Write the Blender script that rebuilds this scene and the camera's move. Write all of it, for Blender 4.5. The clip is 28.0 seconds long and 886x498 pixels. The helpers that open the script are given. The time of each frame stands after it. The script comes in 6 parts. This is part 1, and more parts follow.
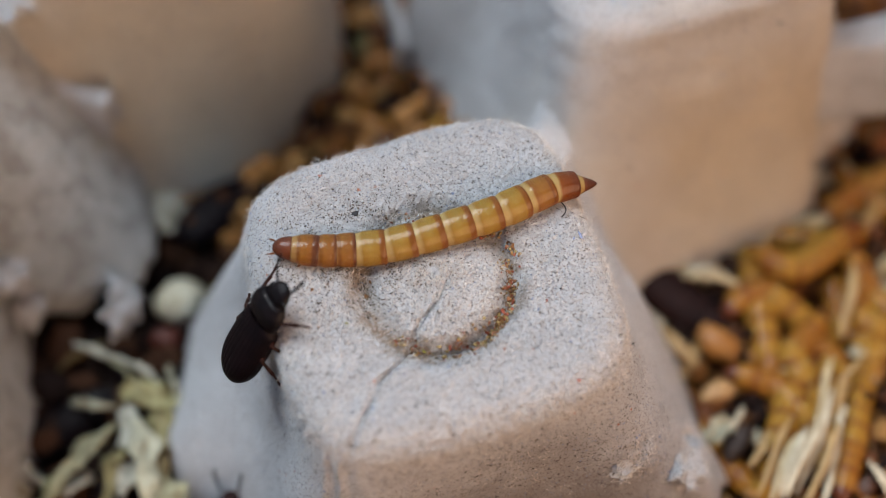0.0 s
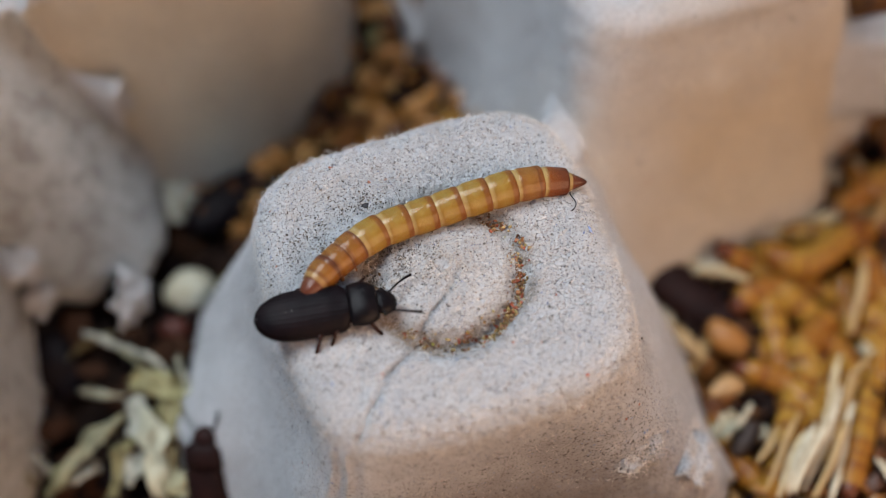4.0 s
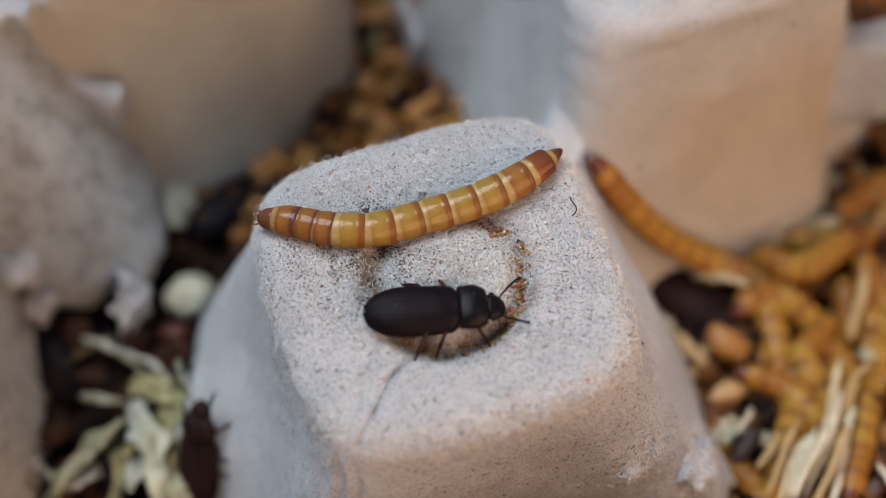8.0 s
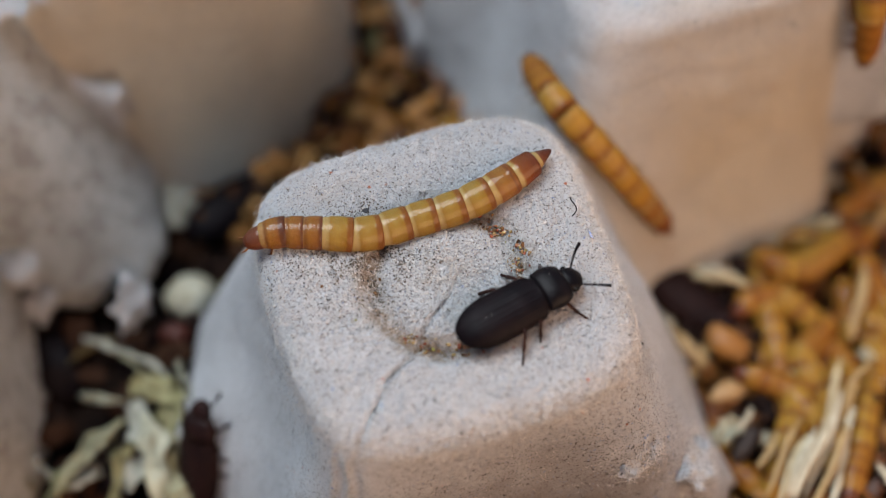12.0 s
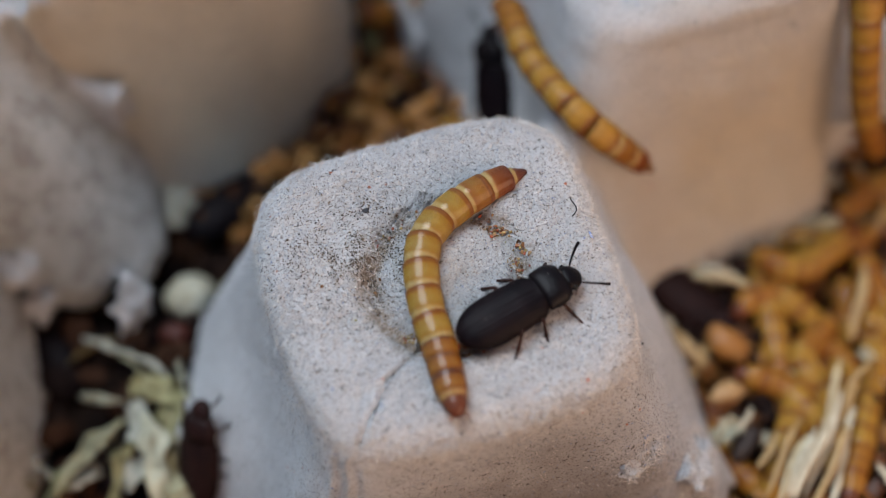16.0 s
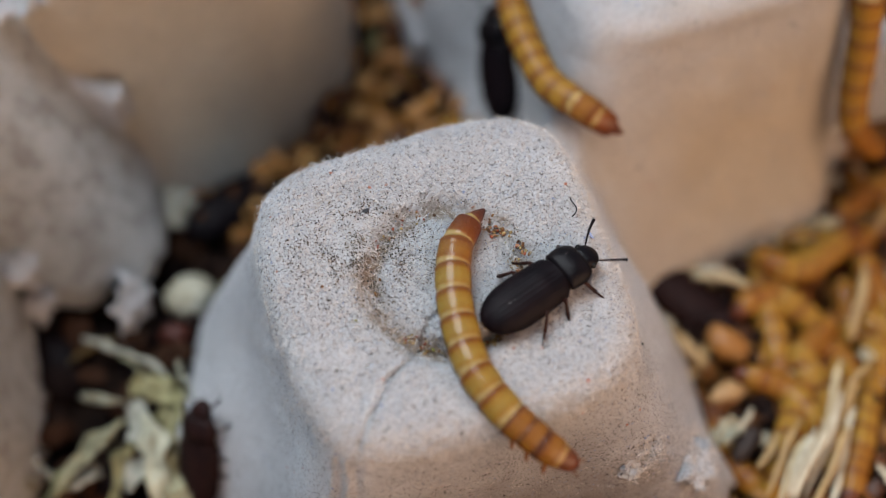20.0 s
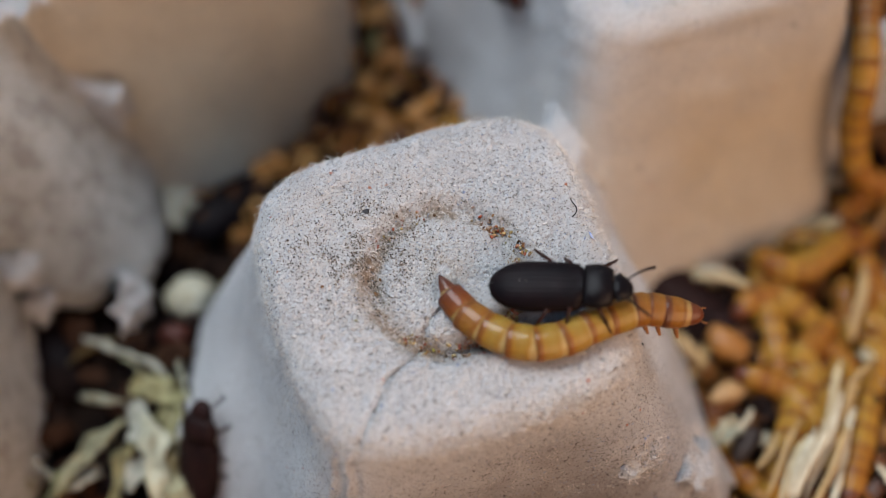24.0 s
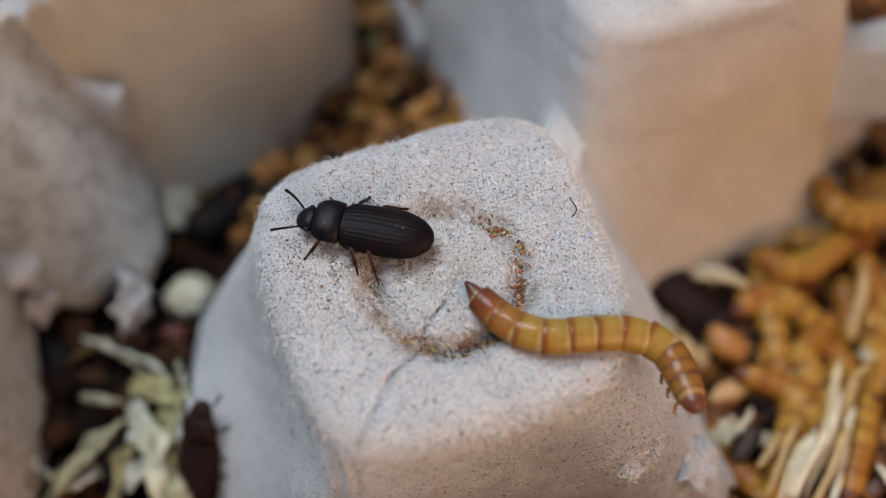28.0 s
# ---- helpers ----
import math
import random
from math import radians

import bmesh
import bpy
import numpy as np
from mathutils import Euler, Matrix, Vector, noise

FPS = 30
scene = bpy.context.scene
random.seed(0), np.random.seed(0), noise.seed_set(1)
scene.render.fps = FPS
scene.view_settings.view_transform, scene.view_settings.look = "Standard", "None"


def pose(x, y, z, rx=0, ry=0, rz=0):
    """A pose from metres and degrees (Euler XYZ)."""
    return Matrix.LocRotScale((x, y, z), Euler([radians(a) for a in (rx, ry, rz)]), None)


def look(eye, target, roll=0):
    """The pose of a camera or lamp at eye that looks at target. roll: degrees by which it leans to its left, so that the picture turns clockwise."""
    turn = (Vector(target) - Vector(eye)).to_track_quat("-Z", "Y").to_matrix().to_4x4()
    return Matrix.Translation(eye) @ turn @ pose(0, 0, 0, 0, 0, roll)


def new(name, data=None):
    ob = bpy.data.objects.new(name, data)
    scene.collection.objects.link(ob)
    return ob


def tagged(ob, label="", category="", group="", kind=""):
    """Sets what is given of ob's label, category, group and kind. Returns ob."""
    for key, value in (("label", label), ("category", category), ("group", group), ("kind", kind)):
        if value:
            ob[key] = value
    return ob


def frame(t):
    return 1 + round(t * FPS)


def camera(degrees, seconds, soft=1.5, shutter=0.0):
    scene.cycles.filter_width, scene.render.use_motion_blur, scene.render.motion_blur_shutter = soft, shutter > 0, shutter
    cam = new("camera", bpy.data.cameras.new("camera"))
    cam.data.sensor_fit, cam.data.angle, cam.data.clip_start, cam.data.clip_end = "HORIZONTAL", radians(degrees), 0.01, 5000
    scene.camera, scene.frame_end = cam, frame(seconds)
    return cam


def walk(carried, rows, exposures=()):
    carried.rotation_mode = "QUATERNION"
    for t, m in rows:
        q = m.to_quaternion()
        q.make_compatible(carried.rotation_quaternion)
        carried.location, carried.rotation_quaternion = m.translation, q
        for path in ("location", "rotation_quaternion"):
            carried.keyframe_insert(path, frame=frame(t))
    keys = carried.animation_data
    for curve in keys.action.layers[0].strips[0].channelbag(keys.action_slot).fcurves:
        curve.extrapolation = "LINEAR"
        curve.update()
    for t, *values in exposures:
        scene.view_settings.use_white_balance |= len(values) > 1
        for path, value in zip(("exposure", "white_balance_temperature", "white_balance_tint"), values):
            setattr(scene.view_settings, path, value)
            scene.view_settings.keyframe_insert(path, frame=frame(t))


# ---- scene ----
# ---- camera: a tripod macro view, nudged a little in the first seconds ----
TOP = 0.036                      # height of the carton's cups above the litter
PITCH = radians(62)
REACH = 0.180
EYE = Vector((0, -REACH * math.cos(PITCH), TOP + REACH * math.sin(PITCH)))
cam = camera(26, 28.0, soft=0.85)
cam.data.dof.use_dof, cam.data.dof.focus_distance, cam.data.dof.aperture_fstop = True, 0.1812, 8.5


def aim(right, up):
    """The view, turned by millimetres at the cup's top."""
    return look(EYE, Vector((right, up * math.sin(PITCH), TOP * 1000 + up * math.cos(PITCH))) / 1000)


walk(cam, [(0.0, aim(0.95, 0.21)), (0.5, aim(0.69, 0.16)), (1.0, aim(0.34, -0.29)), (1.5, aim(0.16, -0.45)), (2.0, aim(0.05, -0.53)),
           (3.5, aim(0.05, -0.53)), (5.5, aim(0, 0)), (15.0, aim(0, 0.03)), (25.0, aim(-0.03, 0.08)), (28.0, aim(0, 0.06))],
     exposures=[(0.0, -0.08, 6500, 10), (12.5, -0.09, 6500, 10), (15.0, -0.12, 6500, 10), (16.0, -0.20, 6250, 10), (17.0, -0.12, 6450, 10), (18.0, -0.30, 5900, 10), (18.6, -0.14, 6450, 10),
                (21.5, -0.12, 6500, 10), (24.0, -0.08, 6500, 10), (28.0, -0.08, 6500, 10)])

# ---- light: overcast window light from above and behind, a warm room lamp before the box ----
world = bpy.data.worlds.new("world")
scene.world = world
world.use_nodes = True
sky = world.node_tree.nodes.new("ShaderNodeTexSky")
sky.sky_type, sky.sun_disc, sky.sun_elevation, sky.sun_rotation = "NISHITA", False, radians(55), radians(-50)
back = world.node_tree.nodes["Background"]
world.node_tree.links.new(sky.outputs[0], back.inputs[0])
back.inputs[1].default_value = 0.11
sun = new("daylight", bpy.data.lights.new("daylight", "SUN"))
sun.data.energy, sun.data.angle, sun.data.color = 6.3, radians(40), (0.83, 0.92, 1.0)
sun.matrix_world = look((-0.29, 0.33, 0.87), (0, 0, 0))
lamp = new("room_lamp", bpy.data.lights.new("room_lamp", "AREA"))
lamp.data.shape, lamp.data.size, lamp.data.energy, lamp.data.color = "DISK", 1.60, 41.0, (1.0, 0.63, 0.385)
lamp.matrix_world = look((0.74, -0.74, 0.31), (0, 0, 0.02))


# ---- materials ----
def material(name, rough=0.6, spec=0.3):
    m = bpy.data.materials.new(name)
    m.use_nodes = True
    p = m.node_tree.nodes["Principled BSDF"]
    p.inputs["Roughness"].default_value = rough
    p.inputs["Specular IOR Level"].default_value = spec
    return m, m.node_tree, p


def node(tree, kind, **values):
    n = tree.nodes.new("ShaderNode" + kind)
    for key, value in values.items():
        n.inputs[key.replace("_", " ")].default_value = value
    return n


def ramp(tree, source, stops, mode="LINEAR"):
    r = tree.nodes.new("ShaderNodeValToRGB")
    r.color_ramp.interpolation = mode
    el = r.color_ramp.elements
    while len(el) < len(stops):
        el.new(0.5)
    for e, (p, c) in zip(el, stops):
        e.position, e.color = p, (*c, 1) if len(c) == 3 else c
    tree.links.new(source, r.inputs[0])
    return r.outputs[0]


def mix(tree, how, fac, a, b):
    n = tree.nodes.new("ShaderNodeMix")
    n.data_type, n.blend_type = "RGBA", how
    for s, v in ((n.inputs[0], fac), (n.inputs[6], a), (n.inputs[7], b)):
        if isinstance(v, bpy.types.NodeSocket):
            tree.links.new(v, s)
        else:
            s.default_value = v if not isinstance(v, tuple) else (*v, 1)
    return n.outputs[2]


def coords(tree):
    return tree.nodes.new("ShaderNodeTexCoord").outputs["Object"]


def noise_tex(tree, co, scale, detail=4, rough=0.6):
    n = node(tree, "TexNoise", Scale=scale, Detail=detail, Roughness=rough)
    tree.links.new(co, n.inputs["Vector"])
    return n.outputs[0]


def bump(tree, p, height, strength, distance):
    b = node(tree, "Bump", Strength=strength, Distance=distance)
    tree.links.new(height, b.inputs["Height"])
    tree.links.new(b.outputs[0], p.inputs["Normal"])


def wobbled(t, co, value):
    """A distance, roughened so that dots get ragged edges."""
    n = t.nodes.new("ShaderNodeMath")
    n.operation = "MULTIPLY_ADD"
    n.inputs[1].default_value = 0.35
    t.links.new(noise_tex(t, co, 6000, 3, 0.7), n.inputs[0])
    t.links.new(value, n.inputs[2])
    m = t.nodes.new("ShaderNodeMath")
    m.operation, m.inputs[1].default_value = "SUBTRACT", 0.17
    t.links.new(n.outputs[0], m.inputs[0])
    return m.outputs[0]


def pulp_material(name="paper_pulp", stain_shade=None, grain=0.8, blots=0.0):
    """Recycled paper pulp: grey-white felt with dark, blue and red flecks; a toned patch of stain and painted light has
    a centre, a reach and a colour.
    """
    m, t, p = material(name, 0.95, 0.12)
    co = coords(t)
    base = ramp(t, noise_tex(t, co, 160, 5), [(0.3, (0.51, 0.515, 0.525)), (0.7, (0.60, 0.61, 0.62))])
    # Dark dots paint the shade of the felt's pits into the colour.
    fine = noise_tex(t, co, 4800, 4, 0.75)
    base = mix(t, "MULTIPLY", grain, base, ramp(t, fine, [(0.375, (0.22, 0.20, 0.18)), (0.43, (1, 1, 1))]))
    base = mix(t, "MULTIPLY", grain, base, ramp(t, noise_tex(t, co, 2100, 3, 0.65), [(0.33, (0.22, 0.19, 0.17)), (0.38, (1, 1, 1))]))
    base = mix(t, "MULTIPLY", 0.4, base, ramp(t, noise_tex(t, co, 7500, 3, 0.7), [(0.36, (0.45, 0.40, 0.37)), (0.47, (1, 1, 1))]))
    if blots:
        base = mix(t, "MULTIPLY", blots, base, ramp(t, noise_tex(t, co, 330, 3, 0.6), [(0.34, (0.52, 0.47, 0.43)), (0.52, (1, 1, 1))]))
    if stain_shade:
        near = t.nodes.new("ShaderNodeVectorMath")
        near.operation, near.inputs[1].default_value = "DISTANCE", stain_shade[0]
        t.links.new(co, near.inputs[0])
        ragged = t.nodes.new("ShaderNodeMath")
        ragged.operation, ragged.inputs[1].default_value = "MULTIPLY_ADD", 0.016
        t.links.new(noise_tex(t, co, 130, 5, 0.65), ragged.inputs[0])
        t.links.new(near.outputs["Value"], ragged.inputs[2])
        toned = ramp(t, ragged.outputs[0], [(stain_shade[1] * 0.55, (1, 1, 1)), (stain_shade[1] + 0.008, (0, 0, 0))])
        base = mix(t, "MULTIPLY", toned, base, stain_shade[2])
    # brown dirt rubbed into the embossed ring
    far = t.nodes.new("ShaderNodeVectorMath")
    far.operation, far.inputs[1].default_value = "DISTANCE", (0.0002, -0.0005, TOP)
    t.links.new(co, far.inputs[0])
    wide = t.nodes.new("ShaderNodeMath")
    wide.operation, wide.inputs[1].default_value = "MULTIPLY", 60.0
    t.links.new(far.outputs["Value"], wide.inputs[0])
    band = ramp(t, wide.outputs[0], [(0.34, (0, 0, 0)), (0.40, (1, 1, 1)), (0.46, (1, 1, 1)), (0.56, (0, 0, 0))])
    patch = ramp(t, noise_tex(t, co, 260, 5, 0.7), [(0.42, (0, 0, 0)), (0.57, (0.9, 0.9, 0.9))])
    base = mix(t, "MIX", mix(t, "MULTIPLY", 1.0, band, patch), base, (0.27, 0.20, 0.14))
    # fine specks of ink and bark, larger coloured flecks
    for scale, size, colour, seed, share in ((3600, 0.20, (0.20, 0.16, 0.13), 0.02, 0.47), (3000, 0.20, (0.24, 0.28, 0.38), 0.07, 0.52), (1300, 0.08, (0.24, 0.20, 0.18), 0.0, 0.62),
                                             (1000, 0.13, (0.24, 0.30, 0.47), 0.05, 0.59), (800, 0.10, (0.46, 0.17, 0.10), 0.11, 0.60), (420, 0.06, (0.06, 0.055, 0.06), 0.3, 0.60)):
        v = t.nodes.new("ShaderNodeTexVoronoi")
        v.inputs["Scale"].default_value = scale
        shift = t.nodes.new("ShaderNodeVectorMath")
        shift.operation, shift.inputs[1].default_value = "ADD", (seed, seed * 2, seed)
        t.links.new(co, shift.inputs[0])
        t.links.new(shift.outputs[0], v.inputs["Vector"])
        sel = ramp(t, v.outputs["Color"], [(0.40, (0, 0, 0)), (0.42, (1, 1, 1))])
        dot = ramp(t, wobbled(t, co, v.outputs["Distance"]), [(size, (1, 1, 1)), (size + 0.08, (0, 0, 0))])
        few = mix(t, "MULTIPLY", 1.0, dot, ramp(t, noise_tex(t, shift.outputs[0], 210 + scale * 0.4, 2), [(share, (0, 0, 0)), (share + 0.04, (1, 1, 1))]))
        base = mix(t, "MIX", mix(t, "MULTIPLY", 1.0, few, sel), base, colour)
    t.links.new(base, p.inputs["Base Color"])
    pits = ramp(t, noise_tex(t, co, 4800, 4, 0.75), [(0.32, (0, 0, 0)), (0.52, (1, 1, 1))])
    both = mix(t, "ADD", 0.8, mix(t, "MULTIPLY", 1.0, pits, (0.6, 0.6, 0.6)), noise_tex(t, co, 9000, 3, 0.8))
    bump(t, p, both, 1.0, 0.0004)
    return m


def shell_material(name, stops, length, rough=0.42, coat=0.26):
    """Larva skin: glossy chitin banded along the segment."""
    m, t, p = material(name, rough, 0.12)
    co = coords(t)
    sep = t.nodes.new("ShaderNodeSeparateXYZ")
    t.links.new(co, sep.inputs[0])
    span = t.nodes.new("ShaderNodeMapRange")
    span.inputs[1].default_value, span.inputs[2].default_value = -length / 2, length / 2
    t.links.new(sep.outputs[0], span.inputs[0])
    jit = t.nodes.new("ShaderNodeMath")
    jit.operation = "MULTIPLY_ADD"
    jit.inputs[1].default_value, jit.inputs[2].default_value = 0.07, -0.035
    t.links.new(noise_tex(t, co, 900, 3), jit.inputs[0])
    add = t.nodes.new("ShaderNodeMath")
    t.links.new(span.outputs[0], add.inputs[0])
    t.links.new(jit.outputs[0], add.inputs[1])
    c = ramp(t, add.outputs[0], stops)
    c = mix(t, "MULTIPLY", 0.5, c, ramp(t, noise_tex(t, co, 420, 4), [(0.3, (0.62, 0.55, 0.45)), (0.65, (1, 1, 1))]))
    t.links.new(c, p.inputs["Base Color"])
    p.inputs["Subsurface Weight"].default_value = 0.15
    p.inputs["Subsurface Radius"].default_value = (0.9, 0.45, 0.15)
    p.inputs["Subsurface Scale"].default_value = 0.0009
    p.inputs["Coat Weight"].default_value = coat
    p.inputs["Coat Roughness"].default_value = 0.12
    bump(t, p, noise_tex(t, co, 1500, 5, 0.8), 0.55, 0.0004)
    return m


def chitin_material(name, dark, light, rough, scale=700, dust=False, spec=0.09):
    m, t, p = material(name, rough, spec)
    co = coords(t)
    c = ramp(t, noise_tex(t, co, scale, 4), [(0.35, dark), (0.7, light)])
    if dust:
        v = t.nodes.new("ShaderNodeTexVoronoi")
        v.inputs["Scale"].default_value = 900
        t.links.new(co, v.inputs["Vector"])
        dot = ramp(t, wobbled(t, co, v.outputs["Distance"]), [(0.03, (1, 1, 1)), (0.08, (0, 0, 0))])
        sel = ramp(t, v.outputs["Color"], [(0.50, (0, 0, 0)), (0.52, (0.8, 0.8, 0.8))])
        c = mix(t, "MIX", mix(t, "MULTIPLY", 1.0, dot, sel), c, (0.22, 0.20, 0.18))
    t.links.new(c, p.inputs["Base Color"])
    bump(t, p, noise_tex(t, co, 4200, 3, 0.7), 0.35, 0.00014)
    return m


def litter_material(name, colours, rough=0.7, relief=0.3, scale=600, spec=0.25, grime=(0.45, 0.38, 0.3)):
    """Bran, husks and frass: each loose flake takes a shade of its own."""
    m, t, p = material(name, rough, spec)
    geo = t.nodes.new("ShaderNodeNewGeometry")
    n = len(colours)
    own, both, shade = t.nodes.new("ShaderNodeObjectInfo"), t.nodes.new("ShaderNodeMath"), t.nodes.new("ShaderNodeMath")
    shade.operation = "FRACT"
    t.links.new(geo.outputs["Random Per Island"], both.inputs[0])
    t.links.new(own.outputs["Random"], both.inputs[1])
    t.links.new(both.outputs[0], shade.inputs[0])
    c = ramp(t, shade.outputs[0], [(i / n, k) for i, k in enumerate(colours)], "CONSTANT")
    co = coords(t)
    c = mix(t, "MULTIPLY", 0.7, c, ramp(t, noise_tex(t, co, scale, 4), [(0.3, grime), (0.65, (1, 1, 1))]))
    t.links.new(c, p.inputs["Base Color"])
    bump(t, p, noise_tex(t, co, 1800, 3), relief, 0.0003)
    return m


PULP = pulp_material()
# Left cups: mottled pulp; lamp light blocked there is put into a greyer colour.
PULP_GREY = pulp_material("grey_paper_pulp", ((0.0, -0.010, 0.012), 0.050, (0.85, 0.865, 0.83)), 0.6, 0.6)
# Main cup: the shade on its front is put into the colour.
PULP_FRONT_SHADE = pulp_material("front_shaded_paper_pulp", ((0.003, -0.027, 0.013), 0.026, (0.285, 0.218, 0.18)))
# Far cups: brown stain, with warm light on their fronts put into the colour.
PULP_WARM_STAIN = pulp_material("warm_stained_paper_pulp", ((0.004, -0.021, 0.014), 0.028, (1.0, 0.83, 0.60)), 0.3)
# Fewer dark pits on both lighten fronts that the lamps leave dim.
PULP_WARM_BROWN = pulp_material("warm_browned_paper_pulp", ((0.0, -0.012, 0.016), 0.040, (1.0, 0.89, 0.69)), 0.4)
CREAM, UMBER = (0.235, 0.160, 0.058), (0.118, 0.038, 0.003)
SHELL_MID = shell_material("larva_skin", [(0.0, UMBER), (0.12, (0.128, 0.044, 0.003)), (0.18, (0.175, 0.092, 0.008)), (0.45, (0.192, 0.116, 0.018)), (0.70, (0.172, 0.092, 0.011)),
                                          (0.74, (0.205, 0.128, 0.038)), (0.79, CREAM), (1.0, CREAM)], 0.0029)
SHELL_TAIL = shell_material("larva_tail_skin", [(0.0, UMBER), (0.10, (0.092, 0.028, 0.004)), (0.15, (0.141, 0.055, 0.007)), (0.45, (0.163, 0.071, 0.009)), (0.70, (0.136, 0.049, 0.006)), (0.76, (0.229, 0.143, 0.043)), (0.81, CREAM), (1.0, CREAM)], 0.0029)
SHELL_REAR = shell_material("larva_rear_skin", [(0.0, (0.066, 0.014, 0.002)), (0.45, (0.102, 0.025, 0.002)), (0.66, (0.122, 0.034, 0.003)), (0.71, (0.176, 0.092, 0.025)), (0.75, CREAM), (1.0, CREAM)], 0.0029)
SHELL_FORE = shell_material("larva_fore_skin", [(0.0, (0.055, 0.015, 0.004)), (0.14, (0.075, 0.023, 0.005)), (0.22, (0.138, 0.050, 0.005)), (0.6, (0.152, 0.062, 0.006)), (0.78, (0.108, 0.036, 0.004)), (0.87, (0.195, 0.110, 0.036))], 0.0022)
SHELL_HEAD = shell_material("larva_head_skin", [(0.0, (0.085, 0.024, 0.007)), (1.0, (0.070, 0.016, 0.005))], 0.0017)
SHELL_TIP = shell_material("larva_tip_skin", [(0.0, (0.035, 0.008, 0.004)), (0.5, (0.07, 0.018, 0.006)), (0.66, (0.09, 0.025, 0.008)), (0.72, CREAM), (1.0, CREAM)], 0.0022)
# the larvae in the bran are a deeper amber
AMBER_MID = shell_material("amber_larva_skin", [(0.0, (0.110, 0.038, 0.005)), (0.11, (0.140, 0.053, 0.007)), (0.16, (0.190, 0.090, 0.011)), (0.5, (0.235, 0.122, 0.015)), (0.70, (0.190, 0.090, 0.010)), (0.78, (0.225, 0.125, 0.026)), (1.0, (0.235, 0.132, 0.030))], 0.0029, 0.5, 0.12)
AMBER_FORE = shell_material("amber_larva_fore_skin", [(0.0, (0.115, 0.036, 0.004)), (0.5, (0.190, 0.076, 0.007)), (0.9, (0.205, 0.094, 0.013))], 0.0022, 0.5, 0.12)
LARVA_LEG = chitin_material("larva_leg_chitin", (0.13, 0.05, 0.016), (0.22, 0.10, 0.035), 0.4)
BLACK = chitin_material("beetle_chitin", (0.0026, 0.0018, 0.0024), (0.0056, 0.0030, 0.0036), 0.38, 420, True, 0.045)
BLACK_GLOSS = chitin_material("beetle_pronotum_chitin", (0.0026, 0.0021, 0.0026), (0.006, 0.0042, 0.0044), 0.28, 700, True, 0.065)
RUSSET = chitin_material("beetle_leg_chitin", (0.010, 0.004, 0.003), (0.028, 0.009, 0.006), 0.36)
BROWN = chitin_material("young_beetle_chitin", (0.007, 0.0034, 0.0034), (0.016, 0.0064, 0.0054), 0.5, 420, True, 0.05)
EYE_BLACK = chitin_material("beetle_eye", (0.004, 0.004, 0.004), (0.008, 0.008, 0.008), 0.15)
def ground_material():
    m, t, p = material("litter_floor", 0.9, 0.05)
    co = coords(t)
    sep = t.nodes.new("ShaderNodeSeparateXYZ")
    t.links.new(co, sep.inputs[0])
    side = ramp(t, sep.outputs[0], [(0.0, (0, 0, 0)), (0.02, (1, 1, 1))])
    grain = noise_tex(t, co, 420, 5, 0.7)
    # Left half near black: the shade of its gaps is put into the colour.
    dark = ramp(t, grain, [(0.35, (0.006, 0.004, 0.0035)), (0.65, (0.016, 0.009, 0.006))])
    bran = ramp(t, grain, [(0.35, (0.07, 0.026, 0.009)), (0.65, (0.19, 0.085, 0.028))])
    t.links.new(mix(t, "MIX", side, dark, bran), p.inputs["Base Color"])
    bump(t, p, noise_tex(t, co, 1200, 4), 0.8, 0.0008)
    return m


SOIL = ground_material()
BRAN = litter_material("golden_bran", [(0.160, 0.056, 0.010), (0.200, 0.082, 0.017), (0.088, 0.027, 0.006), (0.240, 0.120, 0.036), (0.048, 0.016, 0.005), (0.165, 0.058, 0.011)], 0.55)
# Lighter copy of the bran: light for the shaded far gap, put into colour.
BRAN_LIT = litter_material("lit_bran", [(0.26, 0.115, 0.028), (0.32, 0.17, 0.055), (0.17, 0.065, 0.016), (0.07, 0.025, 0.008), (0.29, 0.13, 0.032)], 0.6)
PALE = litter_material("pale_oat_flake", [(0.27, 0.255, 0.155), (0.33, 0.325, 0.24), (0.15, 0.115, 0.05), (0.38, 0.375, 0.31), (0.22, 0.20, 0.095)], 0.6, 0.6, 420, 0.25, (0.10, 0.07, 0.03))
STRAW = litter_material("straw_husk", [(0.33, 0.27, 0.16), (0.38, 0.34, 0.25), (0.26, 0.17, 0.07), (0.35, 0.30, 0.21)], 0.55)
# Dark frass, made near black: the shade of deep gaps is in the colour.
DARKLIT = litter_material("shaded_frass_flake", [(0.012, 0.007, 0.006), (0.020, 0.011, 0.008), (0.008, 0.005, 0.005), (0.034, 0.016, 0.009)], 0.85, spec=0.06)
GRAIN = litter_material("frass_grain", [(0.28, 0.15, 0.055), (0.16, 0.08, 0.03), (0.40, 0.28, 0.12), (0.10, 0.055, 0.03), (0.28, 0.21, 0.08), (0.28, 0.075, 0.04), (0.30, 0.13, 0.06)], 0.5)
DIRT = litter_material("felt_dirt", [(0.10, 0.085, 0.07), (0.06, 0.05, 0.045), (0.16, 0.13, 0.10), (0.20, 0.17, 0.13)], 0.8)
FIBRE = litter_material("paper_fibre", [(0.74, 0.70, 0.66), (0.80, 0.78, 0.75), (0.6, 0.53, 0.47)], 0.9)
KERNEL = litter_material("kernel_skin", [(0.215, 0.090, 0.018)], 0.5)
PEA = litter_material("pale_kernel_skin", [(0.36, 0.35, 0.28)], 0.8, 0.8, 300, 0.25, (0.30, 0.20, 0.05))
TUB = material("grey_plastic", 0.5)[0]
